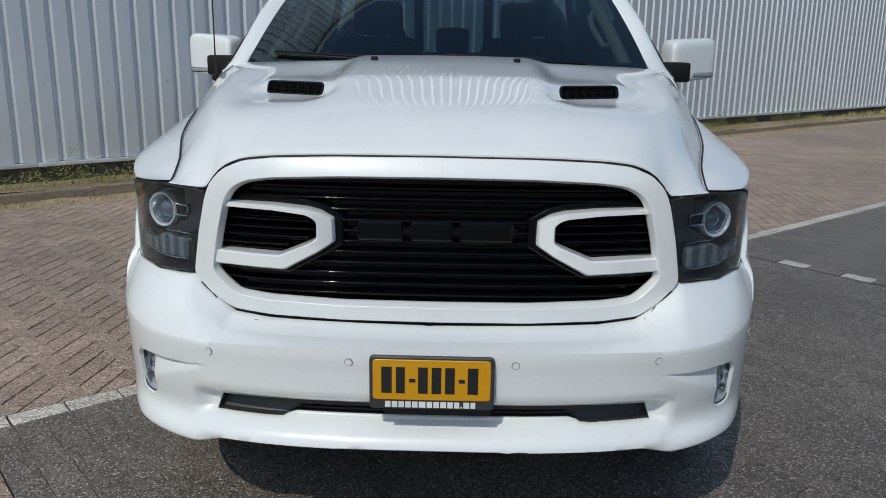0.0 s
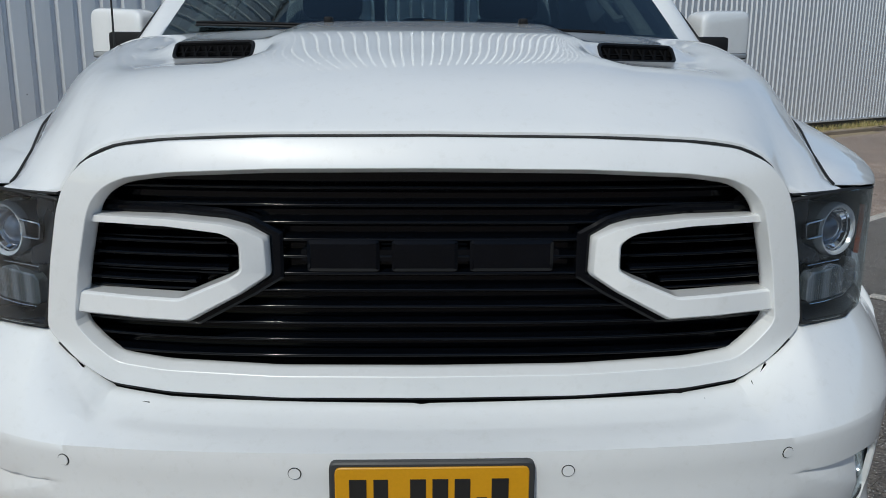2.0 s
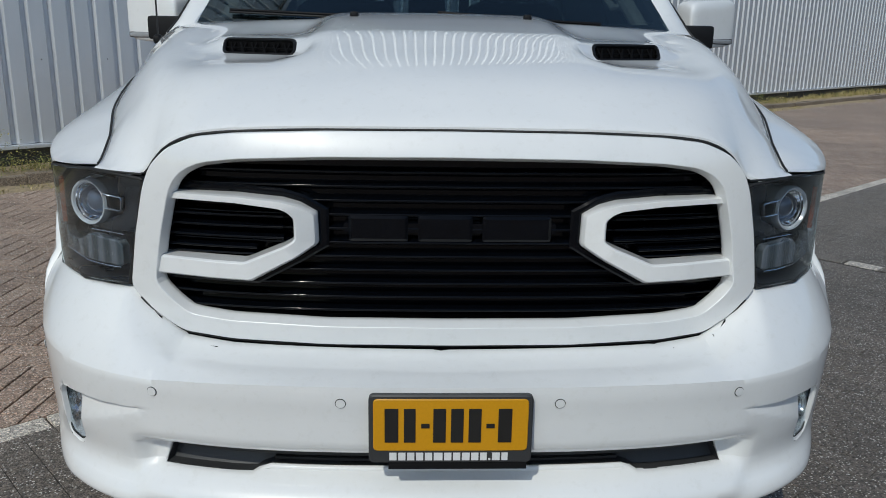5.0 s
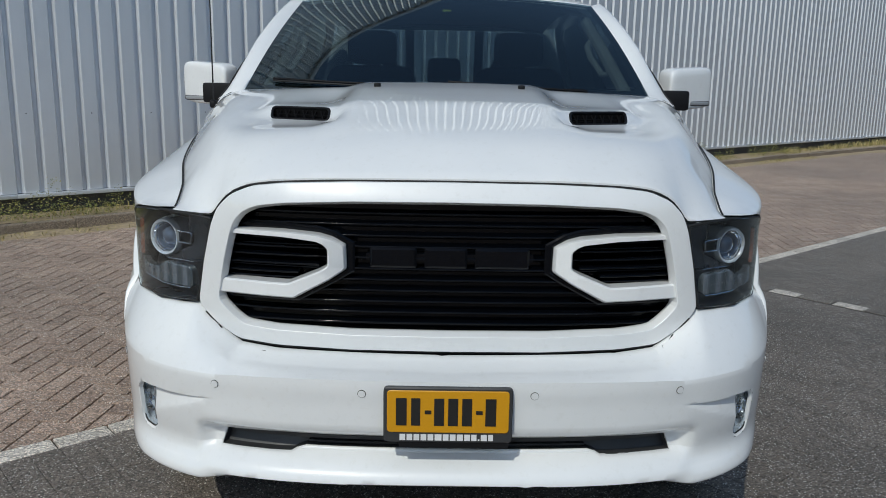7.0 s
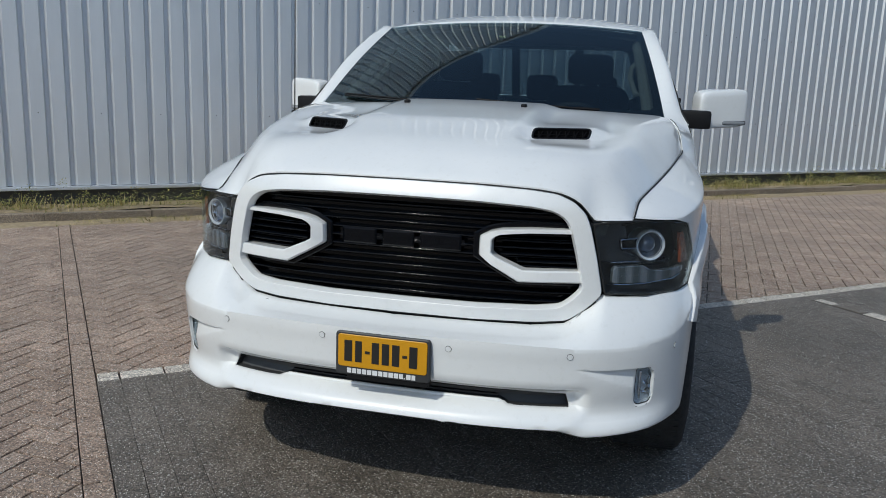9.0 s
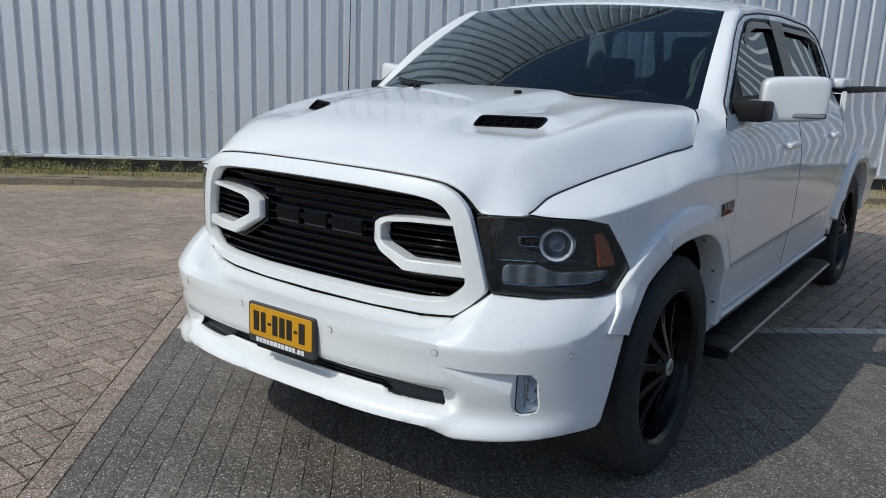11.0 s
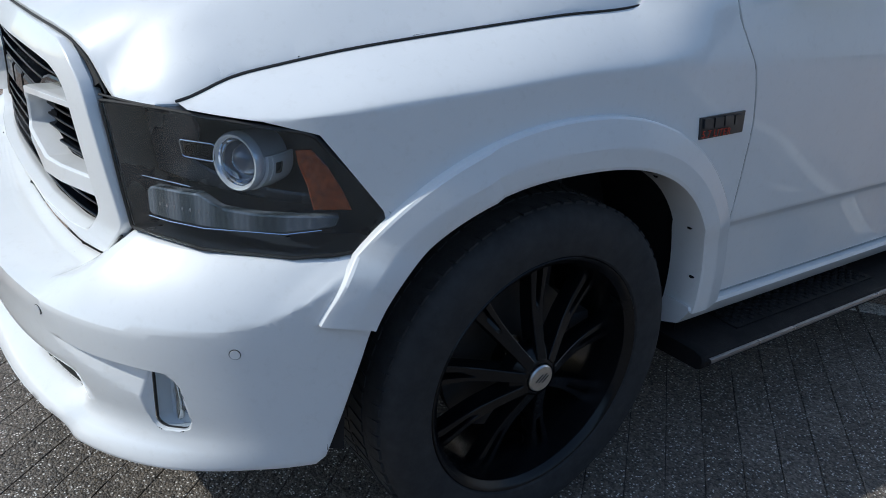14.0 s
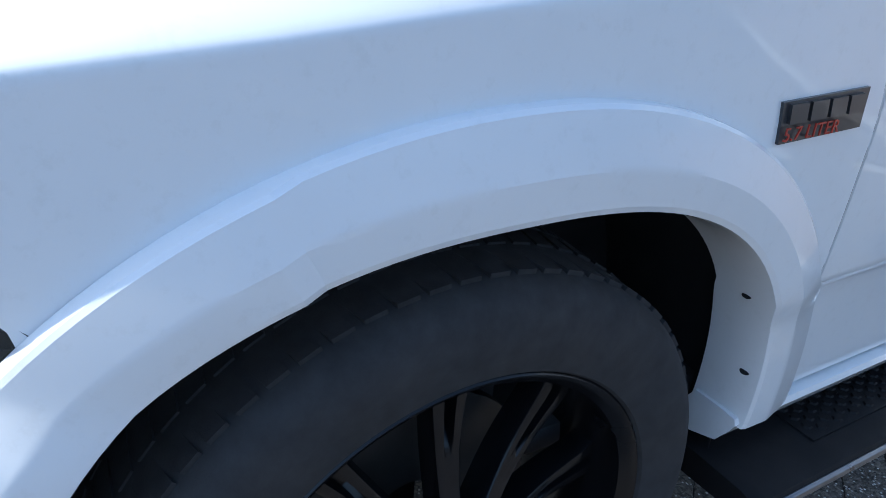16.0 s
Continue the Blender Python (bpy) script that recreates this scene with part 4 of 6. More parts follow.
    amb = [(0.903, 0.983), (0.915, 0.985), (0.926, 0.953), (0.935, 0.910), (0.940, 0.874), (0.916, 0.876), (0.912, 0.918), (0.905, 0.960)]
    part("amber_reflector", lamp_patch(amb, 0.010, res=0.02, side=s, thick=0.01), AMBER, house, "amber side reflector")


# hood and fenders -----------------------------------------------------
SEAM_X = [(0.10, 0.722), (0.30, 0.740), (0.40, 0.751), (0.48, 0.773), (0.60, 0.808), (0.80, 0.851), (1.02, 0.887), (1.226, 0.909), (1.27, 0.902), (1.33, 0.880), (1.37, 0.851), (1.5, 0.80)]
SEAM_Z = [(0.10, 1.02), (0.30, 1.043), (0.40, 1.082), (0.48, 1.103), (0.60, 1.130), (0.80, 1.161), (1.02, 1.189), (1.226, 1.209), (1.27, 1.262), (1.33, 1.310), (1.37, 1.326), (1.5, 1.335)]

FLANK_X = SEAM_X[:8] + [(1.33, 0.919), (1.546, 0.940)]
FLANK_Z = SEAM_Z[:8] + [(1.33, 1.219), (1.546, 1.240)]


def nose_edge_z(x):
    return curve_table(BEZ_OUT_TOP, abs(x))


BEZ_OUT_TOP = [(0.0, 1.146), (0.25, 1.144), (0.42, 1.137), (0.505, 1.127), (0.563, 1.104), (0.600, 1.068), (0.620, 1.042), (0.70, 1.042), (0.757, 1.045), (1.0, 1.05)]
HOOD_TOP = [(0.0, 1.232), (0.15, 1.250), (0.35, 1.278), (0.565, 1.302), (0.80, 1.330), (1.0, 1.352), (1.2, 1.368), (1.4, 1.378)]


def hood_z(x, y):
    a = abs(x)
    xs, zs = curve_table(FLANK_X, y), curve_table(FLANK_Z, y)
    tc = curve_table(HOOD_TOP, y)
    t = min(1.02, a / xs)
    w = smoothstep(0.80, 1.30, y)
    top = tc - (tc - zs) * ((1 - w) * (0.12 * t * t + 0.88 * (0.65 * t ** 10 + 0.35 * smoothstep(0.84, 1.0, t))) + w * (0.25 * t * t + 0.75 * t ** 30))
    # centre dome between the vents
    dome = smoothstep(0.40, 0.30, a) * smoothstep(0.25, 0.65, y)
    top += 0.018 * dome - 0.038 * (1 - dome) * smoothstep(0.24, 0.60, y) * smoothstep(0.76, 0.56, a) * smoothstep(1.25, 0.80, y)
    yf, zf = plan_y(x) + 0.145, nose_edge_z(x)
    k = (y - yf) / (0.38 - 0.04 * smoothstep(0.50, 0.68, a))
    k = min(1.0, max(0.0, k))
    r = 1 - (1 - k) ** 2.8
    r += (1 - r) * smoothstep(0.90, 0.995, t) * smoothstep(0.02, 0.30, k)
    return zf + (top - zf) * r


VENT = [(0.360, 0.549), (0.552, 0.670), (0.558, 0.727), (0.361, 0.603)]


def vent_rise(x, y):
    """The hood rises in a nacelle behind each vent, whose grille faces forwards."""
    a = abs(x)
    w = smoothstep(0.300, 0.352, a) * smoothstep(0.65, 0.562, a)
    if w <= 0 or not 0.3 < y < 1.3:
        return 0.0
    f = 0.549 + (a - 0.36) * 0.632
    low, high = 1.268 - hood_z(a, f), 1.304 - hood_z(a, f + 0.055)
    k = (y - f) / 0.055
    if k < 0:
        return w * low * smoothstep(f - 0.12, f, y)
    if k < 1:
        return w * (low + (high - low) * k)
    return w * high * smoothstep(f + 0.55, f + 0.04, y)


def hood_fn(x, y, depth):
    return (x, y, hood_z(x, y) + vent_rise(x, y) - depth)


def build_hood():
    front = [(x, plan_y(x) + 0.150) for x in (0.0, 0.1, 0.2, 0.3, 0.4, 0.48, 0.54, 0.58, 0.605, 0.622)] + [(0.66, plan_y(0.66) + 0.137), (0.71, plan_y(0.71) + 0.137), (0.738, plan_y(0.738) + 0.137)]
    edge = [(curve_table(SEAM_X, y) - 0.0015, y) for y in np.linspace(0.40, 1.224, 24)] + [(curve_table(SEAM_X, y) - 0.0015, y) for y in (1.245, 1.268, 1.30, 1.329, 1.35, 1.368)]
    rear = [(0.80, 1.385), (0.66, 1.325), (0.45, 1.262), (0.22, 1.232), (0.0, 1.222)]
    poly = front + edge + rear
    full = poly + [(-x, y) for x, y in reversed(poly) if x > 1e-6]
    vents = [rounded(VENT, 0.018), rounded([(-x, y) for x, y in VENT], 0.018)]
    hood = part("hood", sheet(full, vents, 0.026, hood_fn, 0.008, roll=0.003), WHITE, truck, "white painted hood with two black vents")
    for s in (1, -1):
        vent = part("hood_vent", cup(rounded([((0.458 + (x - 0.458) * 0.985) * s, 0.637 + (y - 0.637) * 0.985) for x, y in VENT], 0.018), 0.02, hood_fn, lambda u, v: 0.022, rise=0.001), VENT_BLACK, hood, "black mesh hood vent")
        # mesh of slanting bars
        a, b, c, d = [Vector(p) for p in VENT]
        for i in range(1, 13):
            t = i / 13
            p0, p1 = a.lerp(b, t), d.lerp(c, t)
            bars = [(p0, p0.lerp(p1, 0.5) + (b - a) * 0.035), (p0.lerp(p1, 0.5) + (b - a) * 0.035, p1)] if i % 2 else [(p0, p0.lerp(p1, 0.5) - (b - a) * 0.035), (p0.lerp(p1, 0.5) - (b - a) * 0.035, p1)]
            bm = bmesh.new()
            for q0, q1 in bars:
                tube([hood_fn(q0.x * s, q0.y, 0.010), hood_fn(q1.x * s, q1.y, 0.010)], 0.0028, 5, bm=bm)
            part("mesh_bar", bm, VENT_BLACK, vent)
        for t in (0.33, 0.66):
            p0, p1 = a.lerp(d, t), b.lerp(c, t)
            part("mesh_bar", tube([hood_fn((p0.x + (p1.x - p0.x) * k / 8) * s, p0.y + (p1.y - p0.y) * k / 8, 0.010) for k in range(9)], 0.0022, 5), VENT_BLACK, vent)
        part("vent_rim", tube([hood_fn(x * s, y, 0.001) for x, y in rounded(VENT, 0.018)], 0.0045, 6, closed=True), BLACK_MATTE, vent)
    for x in (-0.25, 0.256):
        part("washer_nozzle", blob((x, 1.02, hood_z(x, 1.02) + 0.004), (0.012, 0.016, 0.009)), BLACK_MATTE, hood)
    # black tubes along the panel gaps, standing in for the shade inside them
    part("hood_gap_shade", tube([(x, plan_y(x) + 0.1475, nose_edge_z(x) - 0.0045) for x in np.linspace(-0.618, 0.618, 61)], 0.0026, 6), BLACK_SEAL_AND_GAP, hood)
    for s in (1, -1):
        pts = [((curve_table(SEAM_X, y) + 0.0022) * s, y, curve_table(SEAM_Z, y) + 0.0022) for y in np.linspace(0.30, 1.226, 40)]
        pts += [((curve_table(SEAM_X, y) + 0.0016) * s, y, hood_z(curve_table(SEAM_X, y), y) + 0.0012) for y in np.linspace(1.235, 1.368, 12)]
        part("hood_gap_shade", tube(pts, 0.0026, 6), BLACK_SEAL_AND_GAP, hood)
        part("hood_gap_shade", tube([(x * s, plan_y(x) + 0.134, 1.039) for x in np.linspace(0.62, 0.742, 9)], 0.0024, 6), BLACK_SEAL_AND_GAP, hood)
    # dark channel under the panel gaps
    rows = []
    for x in np.linspace(-0.60, 0.60, 25):
        yy = plan_y(x) + 0.150
        rows.append([(x, yy + 0.02, nose_edge_z(x) - 0.03), (x, yy - 0.012, nose_edge_z(x) - 0.02), (x, yy + 0.0, nose_edge_z(x) - 0.012)])
    part("hood_channel", loft(rows), BLACK_SEAL_AND_GAP, hood)


ARCH_Y, ARCH_Z = 1.0, 0.40
FLARE_Y, FLARE_Z = 1.020, 0.410
FENDER_TOP_X = SEAM_X[:8] + [(1.27, 0.905), (1.33, 0.882), (1.37, 0.853), (1.42, 0.842), (1.485, 0.842), (1.515, 0.875), (1.546, 0.938)]
FENDER_TOP_Z = SEAM_Z[:8] + [(1.27, 1.262), (1.33, 1.310), (1.37, 1.326), (1.42, 1.333), (1.485, 1.335), (1.515, 1.328), (1.546, 1.312)]


SHOULDER = [(0.40, 0.046), (0.44, 0.054), (0.482, 0.058), (0.53, 0.062), (0.60, 0.067), (0.70, 0.074), (0.80, 0.081), (1.0, 0.091), (1.226, 0.105), (1.6, 0.120)]
DOOR_GAP = [(0.40, 1.545), (0.47, 1.549), (0.58, 1.549), (0.676, 1.573), (0.80, 1.578), (0.907, 1.577), (1.0, 1.565), (1.075, 1.545), (1.142, 1.502), (1.205, 1.470), (1.254, 1.464), (1.311, 1.508), (1.36, 1.550), (1.80, 1.550)]


def door_shear(y, z):
    """The gap before the front door bows forwards under the mirror."""
    return (curve_table(DOOR_GAP, z) - 1.548) * smoothstep(1.15, 1.50, y) * smoothstep(1.95, 1.57, y)


def fender_low(y):
    if y < 0.482:
        return lerp_table([(0.30, 1.0435), (0.40, 1.034), (0.482, 1.014)], y)
    if y < 0.605:
        return 1.014 + (0.853 - 1.014) * (y - 0.482) / 0.123
    k = 0.575 ** 2 - (y - FLARE_Y) ** 2
    return FLARE_Z + math.sqrt(k) if k > 0.0001 else 0.42


def fender_top(y):
    z = curve_table(FENDER_TOP_Z, y)
    k = smoothstep(1.36, 1.44, y)
    return z if y <= 1.226 else k * z + (1 - k) * hood_z(curve_table(FENDER_TOP_X, y), y)


def fender_x(y, z):
    tx, tz = curve_table(FENDER_TOP_X, y) + 0.0022, fender_top(y)
    xs, zs = (tx, tz) if y <= 1.226 else (curve_table(FLANK_X, y) + 0.0022, curve_table(FLANK_Z, y))
    low = fender_low(y)
    dz = min(zs - low, curve_table(SHOULDER, y)) if y < 0.482 else curve_table(SHOULDER, y)
    u = (zs - z) / max(dz, 1e-4)
    if u >= 1:
        return body_x(y, z)
    w = body_x(y, zs - dz)
    if u >= 0:
        x = xs + (w - xs) * (1 - (1 - u) ** 1.35) ** (0.92 + 0.08 * smoothstep(0.95, 1.226, y))
    else:
        # above the line of the seam the flank rises steeply towards the cowl
        lo, hi = tx - 0.03, xs + 0.01
        for _ in range(16):
            x = (lo + hi) / 2
            lo, hi = (x, hi) if hood_z(x, y) > z else (lo, x)
    k = 0.45 * smoothstep(1.20, 1.546, y) + 0.55 * min(1.0, max(0.0, (y - 1.20) / 0.346))
    x = x * (1 - k) + body_x(y, z) * k
    if tz > zs + 0.001 and z > zs:
        x += (tx - x) * min(1.0, (z - zs) / (tz - zs)) ** 2.0
    return x


def build_fender(s):
    rows = []
    ys = np.concatenate([np.linspace(0.303, 0.482, 14), np.linspace(0.49, 0.605, 9), np.linspace(0.62, 1.546, 44)])
    for y in ys:
        zs, low = fender_top(y), fender_low(y)
        row = [((curve_table(FENDER_TOP_X, y) + 0.0022) * s, y + door_shear(y, zs), zs + 0.0005)]
        zc = curve_table(FLANK_Z, y) - curve_table(SHOULDER, y)
        zc = max(zc, low + 0.22 * (zs - low))
        for j in range(37):
            z = zs - (zs - zc) * j / 18 if j <= 18 else zc - (zc - low) * (j - 18) / 18
            row.append((fender_x(y, z) * s, y + door_shear(y, z), z))
        rows.append(row + [(x - 0.003 * s, yy + 0.003, z - 0.002) for x, yy, z in reversed(row)])
    fender = part("fender", loft(rows, close_v=True, caps=True), WHITE, truck, "white painted front fender", angle=40)
    # inner lip along the hood gap
    part("fender_gutter", loft([[((curve_table(FENDER_TOP_X, y) + 0.012) * s, y, curve_table(FENDER_TOP_Z, y) - 0.012), ((curve_table(FENDER_TOP_X, y) - 0.035) * s, y, curve_table(FENDER_TOP_Z, y) - 0.022)] for y in np.linspace(0.28, 1.21, 30)]), BLACK_SEAL_AND_GAP, fender)
    # maker's badge as plain dark and red shapes
    fn = lambda u, v, d: ((body_x(u, v) - d) * s, u + door_shear(u, v), v)
    y0, y1, z0, z1 = 1.357, 1.505, 0.928, 0.982
    plate = part("badge", slab([(y0 + 0.004, z0), (y1, z0 + 0.003), (y1 + 0.004, z1), (y0, z1 - 0.003)], fn, -0.004, 0.003), BADGE, fender, "dark grey badge with a red lower line")
    for k in range(4):
        a = y0 + 0.010 + k * 0.034
        part("badge_block", slab([(a, 0.953), (a + 0.028, 0.953), (a + 0.028, 0.976), (a, 0.976)], fn, -0.008, -0.003), BADGE, plate)
    cu = bpy.data.curves.new("badge_text", "FONT")
    cu.body = "5.7 LITER"
    cu.size = 0.0235
    cu.extrude = 0.0008
    cu.align_x = "CENTER"
    cu.space_character = 1.1
    tx = new("badge_text", cu)
    tx.data.materials.append(RED_INK)
    tx.matrix_world = pose((body_x(1.43, 0.935) + 0.0075) * s, 1.431, 0.9325, 90, 0, 90 * s)
    bpy.context.view_layer.update()
    me = bpy.data.meshes.new_from_object(tx)
    ob = new("badge_text", me)
    ob.matrix_world = tx.matrix_world.copy()
    bpy.data.objects.remove(tx)
    ob.parent = plate
    tagged(ob, "red raised lettering 5.7 LITER")


FLARE = [(0.601, -0.008), (0.6010, 0.006), (0.6002, 0.0110), (0.5970, 0.0140), (0.546, 0.0248), (0.540, 0.0258), (0.534, 0.0255), (0.500, 0.0232), (0.4945, 0.0212), (0.4920, 0.012), (0.490, -0.03), (0.489, -0.072)]


def arch_point(r, a, wy):
    """A point on the squarish wheel arch."""
    n = 2.15 + 0.30 * smoothstep(0.60, 0.50, r)
    k = r / (abs(math.cos(a)) ** n + abs(math.sin(a)) ** n) ** (1 / n)
    return wy + FLARE_Y - 1.0 + k * math.cos(a), FLARE_Z + k * math.sin(a)


def flank_x(y, z):
    """The bumper's half width at y and z."""
    lo, hi = q_of(0.80), q_of(0.984)
    for _ in range(22):
        q = (lo + hi) / 2
        if skin_fn(q, z, 0.0)[1] < y:
            lo = q
        else:
            hi = q
    return skin_fn(lo, z, 0.0)[0] + 0.002


def build_flare(s, wy, a0=152.4, a1=4.0):
    rows = []
    n = 60
    for i in range(n + 1):
        deg = a0 + (a1 - a0) * i / n
        row = []
        for r, off in FLARE:
            out = min(1.0, max(0.0, (r - 0.50) / 0.10))
            a = radians(deg + (2.2 * out * (1 - i / n) ** 5 if wy < 2 else 0.0))
            y, z = arch_point(r + (0.006 * out * smoothstep(146.0, 153.0, deg) if wy < 2 else 0.0), a, wy)
            bx = body_x(y, z) if wy < 2 else body_x(2.0, z)
            if wy < 2 and y < 0.80:
                b0, b1 = body_x(y, max(z, 0.83)), flank_x(y, z)
                bx = 0.5 * (b0 + b1 + math.hypot(b0 - b1, 0.018))
            fade = 0.34 + 0.66 * smoothstep(152.0, 112.0, deg) if wy < 2 else 1.0
            row.append(((bx + (off * fade if off > 0 else off)) * s, y, z))
        rows.append(row)
    flare = part("fender_flare", thicken(loft(rows), -0.003), WHITE, truck, "white painted wheel arch flare", angle=14)
    for a in (33, 16, 58):
        c = Vector((body_x(1.4, 0.7) - 0.022, *arch_point(0.492, radians(a), wy)))
        bm = blob((0, 0, 0), (0.009, 0.0035, 0.009), 0.9, 0.9, 12, 8)
        bmesh.ops.transform(bm, matrix=pose(c.x * s, c.y, c.z, a - 90 + 0), verts=bm.verts)
        part("flare_clip", bm, BLACK_MATTE, flare)
    # liner
    rows = []
    for i in range(41):
        a = radians(185 - 190 * i / 40)
        rows.append([(x * s, *arch_point(r, a, wy)) for x, r in ((0.940, 0.496), (0.92, 0.52), (0.62, 0.53), (0.60, 0.20))])
    part("wheel_well", loft(rows), LINER, flare)


# wheels ---------------------------------------------------------------
TYRE_R = 0.415


def build_wheel(s, wy):
    wheel = new("wheel")
    wheel.parent = truck
    wheel.matrix_world = pose(0.985 * s, wy, TYRE_R - 0.006)
    tagged(wheel, "black multi-spoke alloy wheel with a worn road tyre")
    # profile along the axle, outwards positive
    tp = [(0.000, 0.297), (0.006, 0.302), (0.010, 0.322), (0.012, 0.352), (0.007, 0.380), (-0.004, 0.398), (-0.018, 0.4075), (-0.045, 0.4140), (-0.140, 0.416), (-0.235, 0.4140), (-0.262, 0.4075), (-0.276, 0.398), (-0.287, 0.375), (-0.290, 0.345), (-0.284, 0.310), (-0.278, 0.297)]
    bm = revolve([(x * s, r) for x, r in tp], 96)
    ob = part("tyre", bm, RUBBER, wheel, "worn black tyre")
    # tread blocks on the shoulders and crown
    bm = bmesh.new()
    n = 72
    for i in range(n):
        a = 2 * math.pi * i / n
        for x0, x1, r0, sk in ((-0.022, -0.074, 0.4115, 0.025), (-0.082, -0.135, 0.4150, -0.025), (-0.145, -0.198, 0.4150, 0.025), (-0.206, -0.258, 0.4115, -0.025)):
            w = 0.70 * math.pi / n
            vs = []
            for rr in (r0 - 0.004, r0 + 0.003):
                for x, da in ((x0, -w), (x0, w), (x1, w + sk), (x1, -w + sk)):
                    vs.append(bm.verts.new((x * s, rr * math.cos(a + da), rr * math.sin(a + da))))
            for f in ((0, 1, 2, 3), (7, 6, 5, 4), (0, 4, 5, 1), (1, 5, 6, 2), (2, 6, 7, 3), (3, 7, 4, 0)):
                bm.faces.new([vs[k] for k in f])
    tagged(part("tread", bm, RUBBER, ob), kind="stuff")
    rp = [(-0.27, 0.292), (-0.265, 0.276), (-0.15, 0.264), (-0.075, 0.262), (-0.060, 0.268), (-0.030, 0.272), (-0.012, 0.276), (-0.004, 0.284), (0.002, 0.290), (0.004, 0.295), (0.001, 0.298), (-0.006, 0.298)]
    rim = part("rim", revolve([(x * s, r) for x, r in rp], 96), RIM, wheel, "gloss black rim")
    # broad spokes that widen outwards, each with a groove down its face
    for k in range(9):
        a0 = radians(8 + 40 * k) if s > 0 else radians(28 + 40 * k)
        rows = []
        for j in range(15):
            t = j / 14
            r = 0.045 + 0.226 * t
            w = 0.0135 + 0.004 * t + 0.013 * t ** 2.5
            x = -0.004 - 0.018 * math.sin(math.pi * min(1.0, t * 1.1)) - 0.056 * t ** 1.5
            th = 0.050 - 0.014 * t
            g = 0.020 * smoothstep(0.50, 0.66, t)
            ca, sa = math.cos(a0), math.sin(a0)
            mk = lambda xx, sd: (xx * s, r * ca - sd * sa, r * sa + sd * ca)
            rows.append([mk(x - th, -w), mk(x - 0.006, -w), mk(x - 0.0015, -w * 0.93), mk(x, -w * 0.80), mk(x, -w * 0.34), mk(x - 0.3 * g, -w * 0.28), mk(x - g, -w * 0.20), mk(x - g, w * 0.20), mk(x - 0.3 * g, w * 0.28), mk(x, w * 0.34), mk(x, w * 0.80), mk(x - 0.0015, w * 0.93), mk(x - 0.006, w), mk(x - th, w)])
        part("spoke", loft(rows, close_v=True, caps=True), RIM, rim, angle=30)
    part("hub", revolve([(x * s, r) for x, r in ((-0.06, 0.075), (-0.026, 0.070), (-0.016, 0.058), (-0.006, 0.044), (-0.004, 0.037), (-0.016, 0.033))], 48), RIM, rim)
    cap = part("centre_cap", revolve([(x * s, r) for x, r in ((-0.014, 0.0345), (0.000, 0.0335), (0.0035, 0.030), (0.0045, 0.0))], 40), SATIN, wheel, "satin silver centre cap with worn marks")
    bm = bmesh.new()
    for j, (yy, zz, ln) in enumerate(((-0.004, 0.008, 0.026), (0.003, 0.0, 0.030), (0.006, -0.008, 0.022))):
        box(bm, (0.0044, yy - ln / 2, zz - 0.0016), (0.0052, yy + ln / 2, zz + 0.0016), m=pose(0, 0, 0, 40))
    for v in bm.verts:
        v.co.x *= s
    part("cap_mark", bm, BADGE, cap)
    part("wheel_bolt", blob((-0.020 * s, -0.030, 0.052), (0.006, 0.006, 0.006)), CHROME, wheel)
    part("brake", revolve([(x * s, r) for x, r in ((-0.12, 0.05), (-0.12, 0.19), (-0.14, 0.19), (-0.14, 0.05))], 40), simple_brake, wheel)


simple_brake = simple("dull_brake_disc", (0.08, 0.078, 0.075), 0.5, metal=0.8)


# cab ------------------------------------------------------------------
def upper_x(y, z):
    return 0.905 - (0.170 - 0.028 * smoothstep(2.3, 3.6, y)) * max(0.0, (z - 1.36) / 0.43) ** 1.15


def side_fn(s):
    def fn(y, z, depth):
        x = body_x(max(1.4, y), z) if z <= 1.36 else upper_x(y, z)
        return ((x - depth) * s, y + (door_shear(y, z) if z < 1.3 else 0), z)
    return fn


def screen_fn(u, v, depth):
    """Windscreen: u across from -1 to 1, v from cowl to roof."""
    hw = 0.832 + (0.690 - 0.832) * v
    y = (1.185 + 0.285 * u * u) * (1 - v) + (2.035 + 0.095 * u * u) * v
    z = (1.325 + 0.010 * u * u) * (1 - v) + (1.790 - 0.028 * u * u) * v + 0.022 * math.sin(math.pi * v)
    return (hw * u, y + depth * 0.5, z - depth * 0.86)


def roof_half(y):
    return 0.700 + 0.032 * smoothstep(2.2, 3.4, y)


def roof_z(x, y):
    return 1.880 - 0.055 * (abs(x) / 0.70) ** 2.4 - 0.085 * max(0.0, (2.75 - y) / 0.70) ** 2.0 - 0.045 * max(0.0, (y - 2.95) / 0.72) ** 2.2


RAIL = [(0.00, 1.508, 1.311), (0.05, 1.563, 1.372), (0.12, 1.659, 1.444), (0.20, 1.783, 1.532), (0.29, 1.919, 1.625), (0.37, 2.062, 1.701), (0.44, 2.216, 1.747), (0.54, 2.50, 1.775), (0.66, 2.90, 1.786), (0.80, 3.45, 1.768), (0.88, 3.66, 1.715), (0.95, 3.78, 1.55), (1.0, 3.84, 1.36)]


def RAIL_LOW(t):
    """The upper edge of the doors, from cowl to cab corner."""
    y, z = lerp_table([(a, b) for a, b, c in RAIL], t), lerp_table([(a, c) for a, b, c in RAIL], t)
    return (upper_x(y, z) if z > 1.36 else body_x(1.6, z), y, z)


